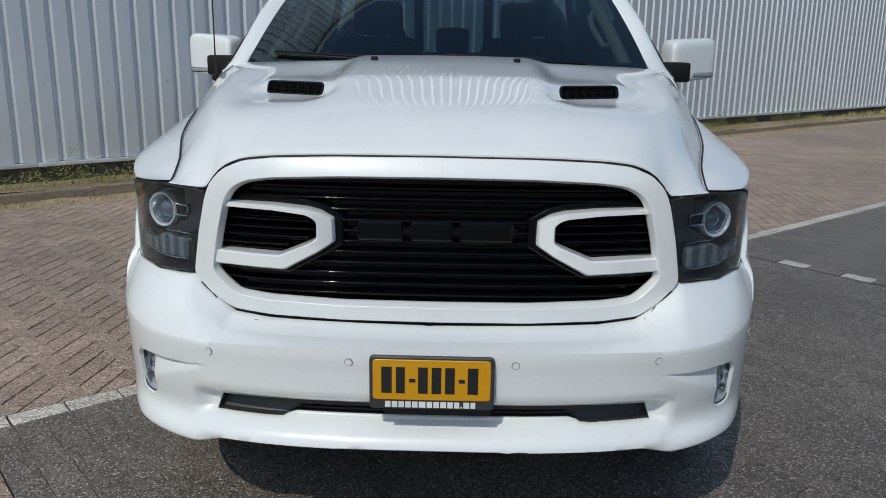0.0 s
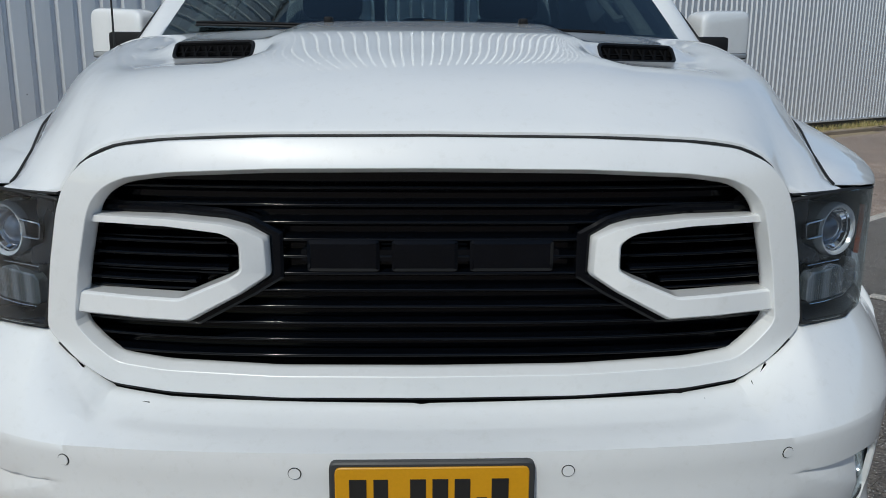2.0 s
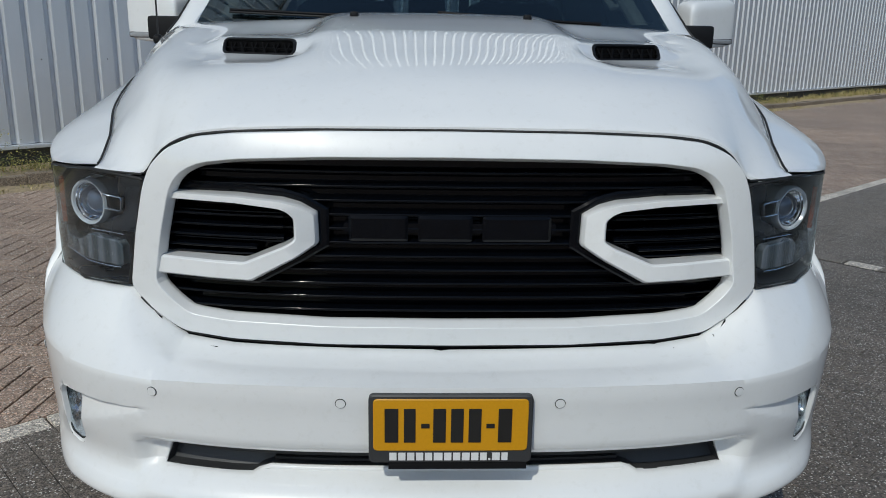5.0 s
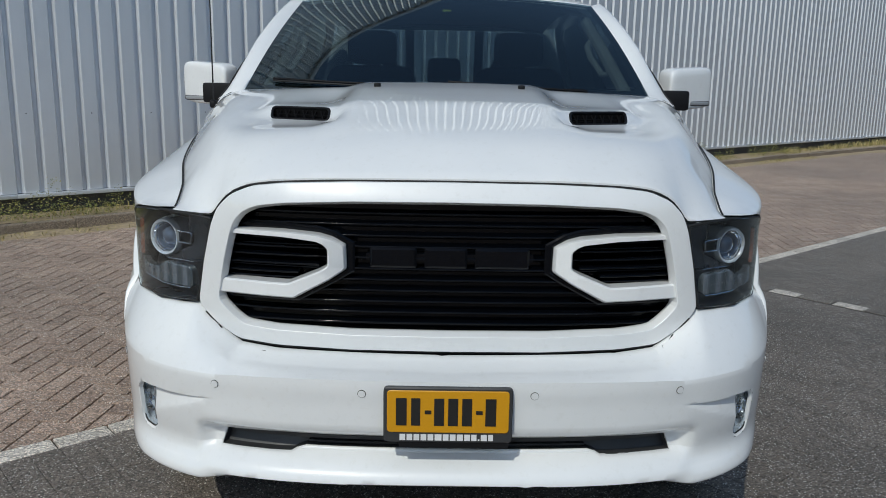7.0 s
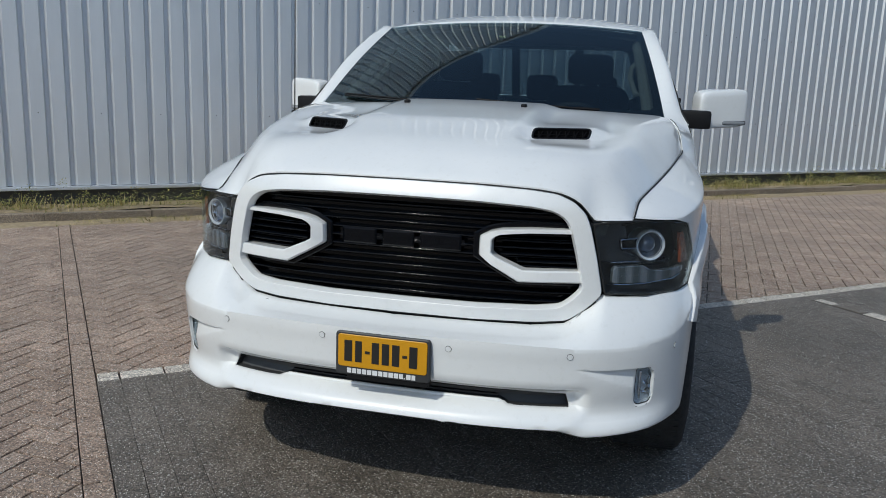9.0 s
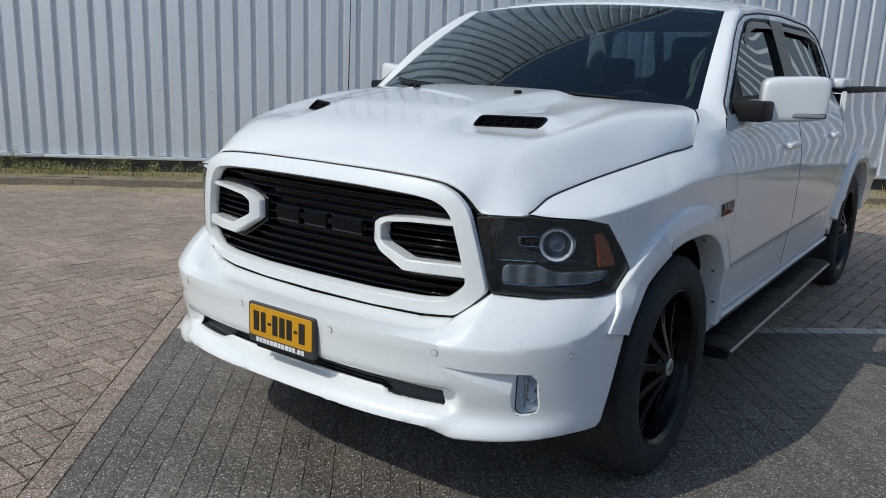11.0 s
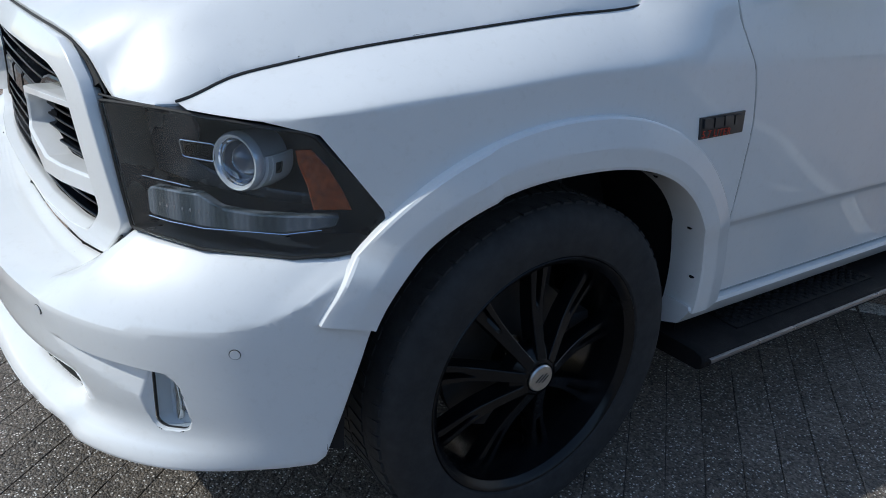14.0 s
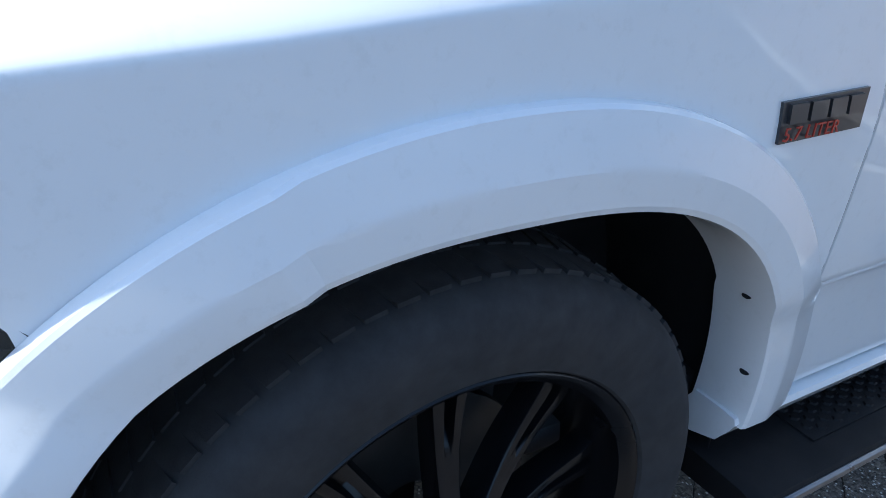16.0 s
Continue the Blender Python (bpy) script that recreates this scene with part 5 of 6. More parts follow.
def strip(p, q, swell, s, n=9):
    """A row of points from p to q that swells outwards."""
    out = []
    for j in range(n + 1):
        t = j / n
        c = p.lerp(q, t) + Vector((0.75, -0.25, 0.6)) * swell * 4 * t * (1 - t)
        out.append((c.x * s, c.y, c.z))
    return out


def build_cab():
    # windscreen
    bar = [(-1, 0), (1, 0), (1, 1), (-1, 1)]
    screen = part("windscreen", sheet(bar, [], 0.06, screen_fn, 0.005, roll=0.0), GLASS, truck, "tinted windscreen")
    screen.visible_shadow = False
    # black band round the glass
    band = [(-1.0, 0.0), (1.0, 0.0), (1.0, 1.0), (-1.0, 1.0)]
    hole = rounded([(-0.955, 0.08), (0.955, 0.08), (0.965, 0.985), (-0.965, 0.985)], 0.05)
    part("screen_band", sheet(band, [hole], 0.06, lambda u, v, d: screen_fn(u, v, d + 0.007), 0.002, roll=0.0), BLACK_SEAL_AND_GAP, screen)
    part("sticker", slab([(-0.030, 0.795), (0.022, 0.795), (0.022, 0.815), (-0.030, 0.815)], lambda u, v, d: screen_fn(u, v, d), 0.006, 0.008), STICKER, screen, "small yellow-green sticker")
    # cowl
    rows = []
    for u in np.linspace(-1, 1, 33):
        p = screen_fn(u, 0.0, 0)
        rows.append([(p[0] * 1.02, p[1] - 0.10 - 0.02 * abs(u), 1.275 - 0.05 * u * u), (p[0] * 1.02, p[1] - 0.02, 1.318), (p[0] * 1.02, p[1] + 0.02, 1.332), (p[0] * 1.02, p[1] + 0.05, 1.30)])
    part("cowl", loft(rows), BLACK_MATTE, truck, "black plastic cowl below the windscreen")
    # wipers
    for u0, v0, u1, v1 in ((-0.10, 0.065, -0.86, 0.10), (0.66, 0.045, 0.0, 0.105)):
        pts = [screen_fn(u0 + (u1 - u0) * k / 10, v0 + (v1 - v0) * k / 10, -0.012) for k in range(11)]
        w = part("wiper", tube(pts, [0.008] * 2 + [0.005] * 9, 6), BLACK_MATTE, truck, "black wiper arm and blade")
        part("blade", tube([(p[0], p[1] - 0.012, p[2] - 0.008) for p in pts[3:]], 0.004, 6), BLACK_SEAL_AND_GAP, w)
    # roof
    hw = 0.70
    front = [(x, 2.035 + 0.095 * (x / 0.69) ** 2 + 0.012) for x in np.linspace(-hw, hw, 17)]
    edge = [(roof_half(y), y) for y in (2.4, 2.7, 3.0, 3.3, 3.62)]
    poly = front + edge + [(0.69, 3.72), (0.5, 3.76), (-0.5, 3.76), (-0.69, 3.72)] + [(-x, y) for x, y in reversed(edge)]
    roof = part("roof", sheet(poly, [], 0.06, lambda x, y, d: (x, y, roof_z(x, y) - d), 0.02, roll=0.012), WHITE, truck, "white painted roof")
    part("headliner", sheet([(-0.66, 2.12), (0.66, 2.12), (0.66, 3.68), (-0.66, 3.68)], [], 0.1, lambda x, y, d: (x, y, roof_z(x, y) - 0.045 - d), 0.01, roll=0.0), LINING, roof)
    for s in (1, -1):
        fn = side_fn(s)
        # A-pillar and roof rail: a rounded strip from glass and roof edge to the door frames
        rows = []
        rows.append(strip(Vector((0.828, 1.430, 1.306)), Vector((0.912, 1.492, 1.268)), 0.0, s))
        for k in range(17):
            v = k / 16
            p, q = Vector(screen_fn(1.0, v, 0.0)), Vector(RAIL_LOW(v * 0.44))
            rows.append(strip(p, q, 0.002 + 0.030 * min(1.0, v * 2.2), s))
        for k in range(1, 25):
            v = k / 24
            y = 2.142 + (3.62 - 2.142) * v
            p, q = Vector((roof_half(y), y, roof_z(roof_half(y), y) - 0.004)), Vector(RAIL_LOW(0.44 + 0.44 * v))
            rows.append(strip(p, q, 0.016, s))
        for k in range(1, 11):
            v = k / 10
            p = Vector((roof_half(3.62) + 0.13 * v ** 1.5, 3.62 + 0.26 * v ** 0.8, roof_z(roof_half(3.62), 3.62) - 0.004 - 0.45 * v ** 1.4))
            q = Vector(RAIL_LOW(0.88 + 0.12 * v))
            rows.append(strip(p, q, 0.014, s))
        part("roof_pillar", thicken(loft(rows), 0.004), WHITE, roof, angle=50)
        for name, glass, yy0, yy1, win, outline in (
            ("front_door", GLASS_DARK, 1.55, 2.69, [(1.655, 1.385), (1.835, 1.505), (2.045, 1.635), (2.195, 1.705), (2.32, 1.728), (2.645, 1.742), (2.635, 1.385)], [(1.5485, 0.47), (2.69, 0.47), (2.69, 1.36), (2.69, 1.781)] + [(y, z) for _, y, z in reversed(RAIL[:8])] + [(1.5485, 1.28)]),
            ("rear_door", GLASS_DARK, 2.695, 3.84, [(2.845, 1.385), (2.865, 1.742), (3.40, 1.735), (3.58, 1.690), (3.68, 1.52), (3.70, 1.385)], [(2.695, 0.47), (3.60, 0.47), (3.70, 0.62), (3.84, 0.98), (3.84, 1.36)] + [(y, z) for _, y, z in reversed(RAIL[8:12])] + [(2.695, 1.782)]),
        ):
            door = part(name, sheet(outline, [rounded(win, 0.03)], 0.045, fn, 0.012, roll=0.004, side=1, cuts=[[(1.4, z), (3.95, z)] for z in (0.670, 0.676, 0.690, 0.70)]), WHITE, truck, "white painted door with a body crease and black window trim", angle=25)
            pane = part("window", sheet(win, [], 0.06, lambda u, v, d: fn(u, v, 0.018 + d), 0.004, roll=0.0), glass, door, "dark tinted side window")
            mid = 2.3 if name == "front_door" else 3.25
            trim = rounded([(mid + (a - mid) * 1.05, 1.57 + (b - 1.57) * 1.09) for a, b in win], 0.03)
            part("window_trim", sheet(trim, [rounded(win, 0.03)], 0.05, lambda u, v, d: fn(u, v, -0.003 + d), 0.014, roll=0.002), BLACK_SEAL_AND_GAP, door)
            # wind deflector
            vis = [p for p in win if p[1] > 1.6]
            vis = vis + [(p[0], p[1] - 0.034) for p in reversed(vis)]
            part("wind_deflector", sheet(vis, [], 0.05, lambda u, v, d: fn(u, v, -0.012 + d + 0.2 * max(0, v - 1.68)), 0.004, roll=0.001), BLACK_GLOSS, door, "smoked wind deflector")
            hy = 2.43 if name == "front_door" else 3.52
            fx = body_x(2.0, 1.145)
            handle = part("door_handle", blob(((fx + 0.030) * s, hy, 1.148), (0.011, 0.095, 0.016), 0.6, 0.6), WHITE, door, "white pull handle")
            part("handle_cup", blob(((fx - 0.004) * s, hy, 1.146), (0.008, 0.075, 0.028), 0.8, 0.6), WHITE, handle)
            for o in (-0.08, 0.08):
                part("handle_foot", blob(((fx + 0.012) * s, hy + o, 1.148), (0.024, 0.014, 0.014), 0.6, 0.6), WHITE, handle)
            part("door_card", slab([(yy0 + 0.03, 0.5), (yy1 - 0.03 if yy1 < 3 else 3.62, 0.5), (yy1 - 0.03, 1.34), (yy0 + 0.05, 1.32)], lambda u, v, d: fn(u, v, d), 0.05, 0.07), LINING, door)
        # black tubes draw the shade in the gaps round the doors
        part("door_gap_shade", tube([((body_x(1.5, z) - 0.0035 if z <= 1.36 else 0) * s, curve_table(DOOR_GAP, z) - 0.001, z) for z in np.linspace(0.46, 1.31, 40)], 0.0030, 6), BLACK_SEAL_AND_GAP, truck)
        part("door_gap_shade", tube([((RAIL_LOW(t)[0] + 0.001) * s, RAIL_LOW(t)[1], RAIL_LOW(t)[2] + 0.002) for t in np.linspace(0.0, 0.97, 60)], 0.0036, 6), BLACK_SEAL_AND_GAP, truck)
        part("door_gap_shade", tube([((body_x(2.0, z) if z < 1.36 else upper_x(2.69, z)) * s - 0.002 * s, 2.6925, z) for z in np.linspace(0.47, 1.40, 24)], 0.003, 6), BLACK_SEAL_AND_GAP, truck)
        part("cab_corner", sheet([(3.607, 0.47), (3.885, 0.47), (3.885, 1.37), (3.845, 1.37), (3.845, 0.98), (3.706, 0.62)], [], 0.06, fn, 0.012, roll=0.003), WHITE, truck, "white painted corner of the cab")
        # sill
        rows = []
        for y in np.linspace(1.50, 3.88, 30):
            rows.append([(x * s, y, z) for x, z in ((0.955, 0.464), (0.978, 0.462), (0.982, 0.452), (0.975, 0.437), (0.955, 0.405), (0.90, 0.385), (0.86, 0.40), (0.90, 0.464))])
        part("sill", loft(rows, close_v=True, caps=True), WHITE, truck, "white painted sill under the doors")
        # B-pillar
        part("centre_pillar", sheet([(2.632, 1.372), (2.852, 1.372), (2.870, 1.756), (2.642, 1.756)], [], 0.05, lambda u, v, d: fn(u, v, d - 0.006), 0.03, roll=0.002), BLACK_GLOSS, truck)
        build_mirror(s)
        build_step(s)
    # rear wall with glass
    bm = sheet([(-0.86, 0.5), (0.86, 0.5), (0.88, 1.36), (0.745, 1.70), (0.68, 1.80), (-0.68, 1.80), (-0.745, 1.70), (-0.88, 1.36)], [rounded([(-0.66, 1.40), (0.66, 1.40), (0.58, 1.745), (-0.58, 1.745)], 0.06)], 0.1, lambda x, z, d: (x, 3.88 - 0.32 * max(0, z - 1.36) + d, z), 0.02, roll=0.004)
    wall = part("cab_back", bm, WHITE, truck, "white rear wall of the cab with a sliding window")
    for x0, x1 in ((-0.66, -0.245), (-0.225, 0.225), (0.245, 0.66)):
        g = part("rear_window", sheet([(x0 + 0.01, 1.405), (x1 - 0.01, 1.405), (x1 - 0.03 if x1 > 0.3 else x1 - 0.01, 1.74), (x0 + 0.03 if x0 < -0.3 else x0 + 0.01, 1.74)], [], 0.1, lambda x, z, d: (x, 3.87 - 0.32 * (z - 1.36) + d, z), 0.004, roll=0.0), GLASS_REAR, wall)
        g.visible_shadow = False
    for x in (-0.235, 0.235):
        bm = bmesh.new()
        box(bm, (x - 0.03, -0.015, 0.0), (x + 0.03, 0.015, 0.36), m=pose(0, 3.83, 1.40, 17.7), bevel=0.006)
        part("window_post", bm, BLACK_MATTE, wall)


def build_mirror(s):
    fn = side_fn(1)
    sail = slab([(1.568, 1.318), (1.80, 1.335), (1.812, 1.392), (1.812, 1.492), (1.735, 1.436), (1.655, 1.380), (1.585, 1.336)], fn, -0.008, 0.02)
    arm = bmesh.new()
    box(arm, (0.885, 1.632, 1.288), (1.045, 1.800, 1.372), bevel=0.014)
    shell = blob((1.118, 1.832, 1.384), (0.119, 0.070, 0.093), 0.34, 0.30, 48, 28)
    for v in shell.verts:
        k = (v.co.x - 0.999) / 0.238
        v.co.z += 0.012 * k - 0.016 * max(0, (1.832 - v.co.y) / 0.070) * (1 - k) * 0.5
    lens = blob((1.168, 1.7895, 1.322), (0.062, 0.0305, 0.0105), 0.4, 0.35, 24, 10)
    seam = blob((1.168, 1.7910, 1.322), (0.064, 0.0305, 0.0125), 0.4, 0.35, 24, 10)
    rear = blob((1.124, 1.888, 1.388), (0.100, 0.036, 0.082), 0.3, 0.3, 32, 14)
    glass = blob((1.126, 1.922, 1.388), (0.094, 0.006, 0.070), 0.3, 0.3, 24, 10)
    # the head sweeps back from the arm
    sweep = Matrix.Translation((1.003 if s > 0 else 0.984, 1.775, -0.006 if s > 0 else -0.018)) @ Matrix.Rotation(radians(24), 4, "Z") @ Matrix.Diagonal((1.17, 0.80, 1, 1)) @ Matrix.Translation((-1.005, -1.775, 0))
    for bm in (shell, rear, lens, seam, glass):
        for v in bm.verts:
            v.co.y = 1.90 + (v.co.y - 1.90) * (1 - 0.45 * min(1.0, max(0.0, (v.co.x - 0.999) / 0.238)))
        bmesh.ops.transform(bm, matrix=sweep, verts=bm.verts)
    for bm in (sail, arm, shell, rear, lens, seam, glass):
        for v in bm.verts:
            v.co.x *= s
    mirror = part("side_mirror", sail, BLACK_MATTE, truck, "white side mirror on a black arm")
    part("mirror_arm", arm, BLACK_MATTE, mirror)
    housing = part("mirror_shell", shell, WHITE, mirror, "white painted mirror shell")
    part("lens_seam", seam, BLACK_SEAL_AND_GAP, housing)
    part("signal_lens", lens, GREY_LENS, housing, "grey turn signal strip")
    part("mirror_frame", rear, BLACK_MATTE, mirror)
    part("mirror_glass", glass, MIRROR, mirror)


def build_step(s):
    """Running board with a satin outer edge and ribbed treads."""
    y0, y1 = 1.50, 3.62
    rows = []
    prof = [(0.845, 0.345), (0.86, 0.360), (1.03, 0.358), (1.052, 0.352), (1.060, 0.340), (1.058, 0.322), (1.045, 0.308), (0.86, 0.300)]
    for y in (y0, y0 + 0.006, y0 + 0.03, 2.0, 2.6, 3.2, y1 - 0.03, y1 - 0.006, y1):
        k = 0.93 if y in (y0, y1) else 0.985 if y in (y0 + 0.006, y1 - 0.006) else 1.0
        rows.append([((0.95 + (x - 0.95) * k) * s, y, 0.33 + (z - 0.33) * k) for x, z in prof])
    step = part("running_board", loft(rows, close_v=True, caps=True), BLACK_MATTE, truck, "black running board with satin metal edge")
    part("edge_strip", tube([(1.0585 * s, y, 0.337) for y in np.linspace(y0 + 0.02, y1 - 0.02, 12)], 0.0085, 8), STEEL_TRIM, step)
    for a, b in ((1.70, 2.40), (2.70, 3.40)):
        bm = bmesh.new()
        box(bm, (0.885, a, 0.356), (1.005, b, 0.3625), bevel=0.002)
        i = 0
        y = a + 0.02
        while y < b - 0.015:
            for x in np.arange(0.900 + (0.0125 if i % 2 else 0), 0.995, 0.025):
                c = bmesh.ops.create_cone(bm, segments=6, radius1=0.0105, radius2=0.008, depth=0.004, cap_ends=True)["verts"]
                bmesh.ops.translate(bm, vec=(x, y, 0.3640), verts=c)
            y += 0.0225
            i += 1
        for v in bm.verts:
            v.co.x *= s
        part("tread_pad", bm, BLACK_MATTE, step, "black ribbed tread pad")
    for y in (1.65, 2.55, 3.45):
        bm = bmesh.new()
        box(bm, (0.60, y - 0.03, 0.30), (0.90, y + 0.03, 0.325), bevel=0.004)
        for v in bm.verts:
            v.co.x *= s
        part("bracket", bm, BLACK_MATTE, step)


def build_interior():
    bm = blob((0, 1.62, 1.15), (0.74, 0.30, 0.155), 0.35, 0.35, 40, 16)
    for v in bm.verts:
        v.co.y += 0.10 * (v.co.x / 0.74) ** 2 - 0.04
    dash = part("dashboard", bm, DASH, truck, "charcoal dashboard")
    part("instrument_hood", blob((0.38, 1.78, 1.275), (0.20, 0.12, 0.055), 0.6, 0.6), DASH, dash)
    ring = [(0.38 + 0.185 * math.cos(a), 1.98 - 0.185 * 0.38 * math.sin(a), 1.205 + 0.185 * 0.92 * math.sin(a)) for a in np.linspace(0, 2 * math.pi, 41)[:-1]]
    wheel = part("steering_wheel", tube(ring, 0.016, 10, closed=True), DASH, truck, "dark steering wheel")
    part("wheel_hub", blob((0.38, 1.975, 1.195), (0.065, 0.035, 0.06), 0.6, 0.6), DASH, wheel)
    for a in (0, math.pi, -math.pi / 2):
        part("wheel_spoke", tube([(0.38, 1.98, 1.20), (0.38 + 0.18 * math.cos(a), 1.98 - 0.18 * 0.38 * math.sin(a), 1.205 + 0.18 * 0.92 * math.sin(a))], 0.014, 8), DASH, wheel)
    for y, xs in ((2.55, (-0.40, 0.40)), (3.42, (-0.42, 0.0, 0.42))):
        for x in xs:
            w = 0.25 if y < 3 else 0.20
            top = 1.47 if y < 3 else 1.36
            back = blob((x, y, top - 0.36), (w, 0.075, 0.37), 0.3, 0.35, 30, 16)
            for v in back.verts:
                v.co.y += 0.28 * (v.co.z - 1.1) - 0.03
            seat = part("seat", back, CLOTH, truck, "black cloth seat")
            part("cushion", blob((x, y - 0.26, 0.86), (w, 0.26, 0.09), 0.4, 0.35), CLOTH, seat)
            hr = blob((x, y + 0.11, top + 0.105), (0.135 if y < 3 else 0.11, 0.055, 0.090), 0.4, 0.5)
            part("headrest", hr, CLOTH, seat)
            for o in (-0.05, 0.05):
                part("headrest_post", tube([(x + o, y + 0.10, top - 0.02), (x + o, y + 0.11, top + 0.06)], 0.006, 6), SATIN, seat)
    bm = bmesh.new()
    box(bm, (-0.86, 1.2, 0.42), (0.86, 3.84, 0.46))
    part("cab_floor", bm, LINING, truck)
    bm = bmesh.new()
    box(bm, (-0.78, 1.15, 0.42), (0.78, 1.19, 1.20))
    part("firewall", bm, LINING, truck)
    for s in (1, -1):
        pil = part("pillar_trim", tube([(0.760 * s, 1.56, 1.335), (0.712 * s, 1.90, 1.540), (0.672 * s, 2.16, 1.690)], 0.028, 10), TRIM_GREY, truck, "grey pillar trim with a grab handle")
        part("grab_handle", tube([(0.720 * s, 1.76, 1.44), (0.690 * s, 1.78, 1.435), (0.655 * s, 1.90, 1.515), (0.655 * s, 1.99, 1.565), (0.690 * s, 2.03, 1.61)], 0.014, 8), TRIM_GREY, pil)


def build_cargo():
    for s in (1, -1):
        arch = [(4.59 + 0.52 * math.cos(a), 0.41 + 0.52 * math.sin(a)) for a in np.linspace(math.pi * 0.98, 0.02, 17)]
        poly = [(3.905, 1.40), (3.905, 0.52)] + [p for p in arch] + [(5.62, 0.52), (5.66, 1.40)]
        side = part("cargo_side", sheet(poly, [], 0.07, lambda y, z, d: ((body_x(2.0, min(z, 1.2)) - 0.02 * max(0, z - 1.2) - d) * s, y, z), 0.03, roll=0.006), WHITE, truck, "white painted cargo bed side")
        bm = bmesh.new()
        box(bm, (0.86, 3.905, 1.385), (0.985, 5.66, 1.425), bevel=0.012)
        for v in bm.verts:
            v.co.x *= s
        part("bed_rail", bm, BLACK_MATTE, side)
        part("bed_cap", blob((0.90 * s, 4.03, 1.445), (0.06, 0.16, 0.035), 0.4, 0.4), WHITE, side)
        build_flare(s, 4.57, 165.0, 10.0)
    bm = bmesh.new()
    box(bm, (-0.90, 3.92, 0.80), (0.90, 5.60, 0.84))
    box(bm, (-0.93, 3.92, 0.80), (0.93, 3.95, 1.38))
    part("bed_floor", bm, BLACK_MATTE, truck)
    bm = bmesh.new()
    box(bm, (-0.80, 5.62, 0.62), (0.80, 5.67, 1.40), bevel=0.012)
    part("tailgate", bm, WHITE, truck, "white painted tailgate")
    bm = bmesh.new()
    box(bm, (-0.92, 5.67, 0.46), (0.92, 5.82, 0.62), bevel=0.03)
    part("rear_bumper", bm, WHITE, truck)
    # plain dark boxes under the body, added to block light from below too
    bm = bmesh.new()
    box(bm, (-0.45, 1.0, 0.40), (0.45, 3.4, 0.46))
    chassis = part("chassis", bm, LINER, truck, "dark chassis and axles")
    for x in (-0.45, 0.45):
        bm = bmesh.new()
        box(bm, (x - 0.05, 0.35, 0.36), (x + 0.05, 5.6, 0.52))
        part("chassis_rail", bm, LINER, chassis)
    bm = bmesh.new()
    box(bm, (-0.60, 0.30, 0.34), (0.60, 1.0, 0.90))
    part("engine_bay", bm, LINER, chassis)
    for wy in (1.0, 4.57):
        bm = bmesh.new()
        box(bm, (-0.80, wy - 0.05, 0.34), (0.80, wy + 0.05, 0.44))
        part("axle", bm, LINER, chassis)
    # inner closing panels behind the nose
    bm = bmesh.new()
    box(bm, (-0.58, 0.36, 0.55), (0.58, 0.40, 1.02))
    part("radiator_panel", bm, LINER, truck)


def build_plate():
    fn = lambda x, z, d: (x, plan_y(x) - 0.012 + 0.006 * (z - 0.6) + d, z)
    holder = part("license_plate", sheet(rounded([(-0.158, 0.516), (0.158, 0.516), (0.158, 0.658), (-0.158, 0.658)], 0.012), [], 0.05, fn, 0.016, roll=0.003), HOLDER, truck, "yellow license plate in a dark grey holder")
    part("plate", sheet(rounded([(-0.149, 0.543), (0.149, 0.543), (0.149, 0.651), (-0.149, 0.651)], 0.010), [], 0.06, lambda x, z, d: fn(x, z, d - 0.003), 0.003, roll=0.0015), YELLOW, holder, "yellow reflective plate with dark bars")
    # the number as plain upright bars
    for x0, w, z0, z1 in ((-0.118, 0.026, 0.562, 0.632), (-0.083, 0.022, 0.562, 0.632), (-0.053, 0.016, 0.592, 0.601), (-0.026, 0.024, 0.562, 0.632), (0.008, 0.024, 0.562, 0.632), (0.042, 0.024, 0.562, 0.632), (0.072, 0.016, 0.592, 0.601), (0.100, 0.026, 0.562, 0.632)):
        part("plate_bar", slab([(x0 - w / 2 + 0.004, z0), (x0 + w / 2 + 0.004, z0), (x0 + w / 2 + 0.004, z1), (x0 - w / 2 + 0.004, z1)], fn, -0.0045, -0.002), PLATE_BLACK, holder)
    # the dealer's line as plain white bars
    x = -0.118
    for k, w in enumerate((0.014, 0.014, 0.014, 0.014, 0.014, 0.017, 0.014, 0.014, 0.015, 0.014, 0.013, 0.004, 0.015, 0.012)):
        h = 0.016 if k != 11 else 0.004
        part("print_bar", slab([(x, 0.522), (x + w, 0.522), (x + w, 0.522 + h), (x, 0.522 + h)], fn, -0.0012, 0.001), INK_WHITE, holder)
        x += w + 0.0032
    # dark backing block under the plate, resting on the lip
    part("plate_bracket", slab([(-0.12, 0.50), (0.15, 0.50), (0.15, 0.53), (-0.12, 0.53)], fn, 0.004, 0.05), BLACK_MATTE, holder)


def build_antenna():
    base = part("antenna", blob((-0.905, 1.30, 1.292), (0.014, 0.020, 0.016), 0.7, 0.7), BLACK_MATTE, truck, "thin black whip antenna")
    part("mast", tube([(-0.905, 1.30, 1.29), (-0.907, 1.31, 1.60), (-0.909, 1.32, 2.12)], [0.0032, 0.0024, 0.0016], 6), BLACK_SEAL_AND_GAP, base)


build_bumper()
build_grille()
for side_sign in (1, -1):
    build_headlight(side_sign)
    build_fender(side_sign)
    build_flare(side_sign, 1.0)
    for wheel_y in (1.0, 4.57):
        build_wheel(side_sign, wheel_y)
build_hood()
build_cab()
build_interior()
build_cargo()
build_plate()
build_antenna()

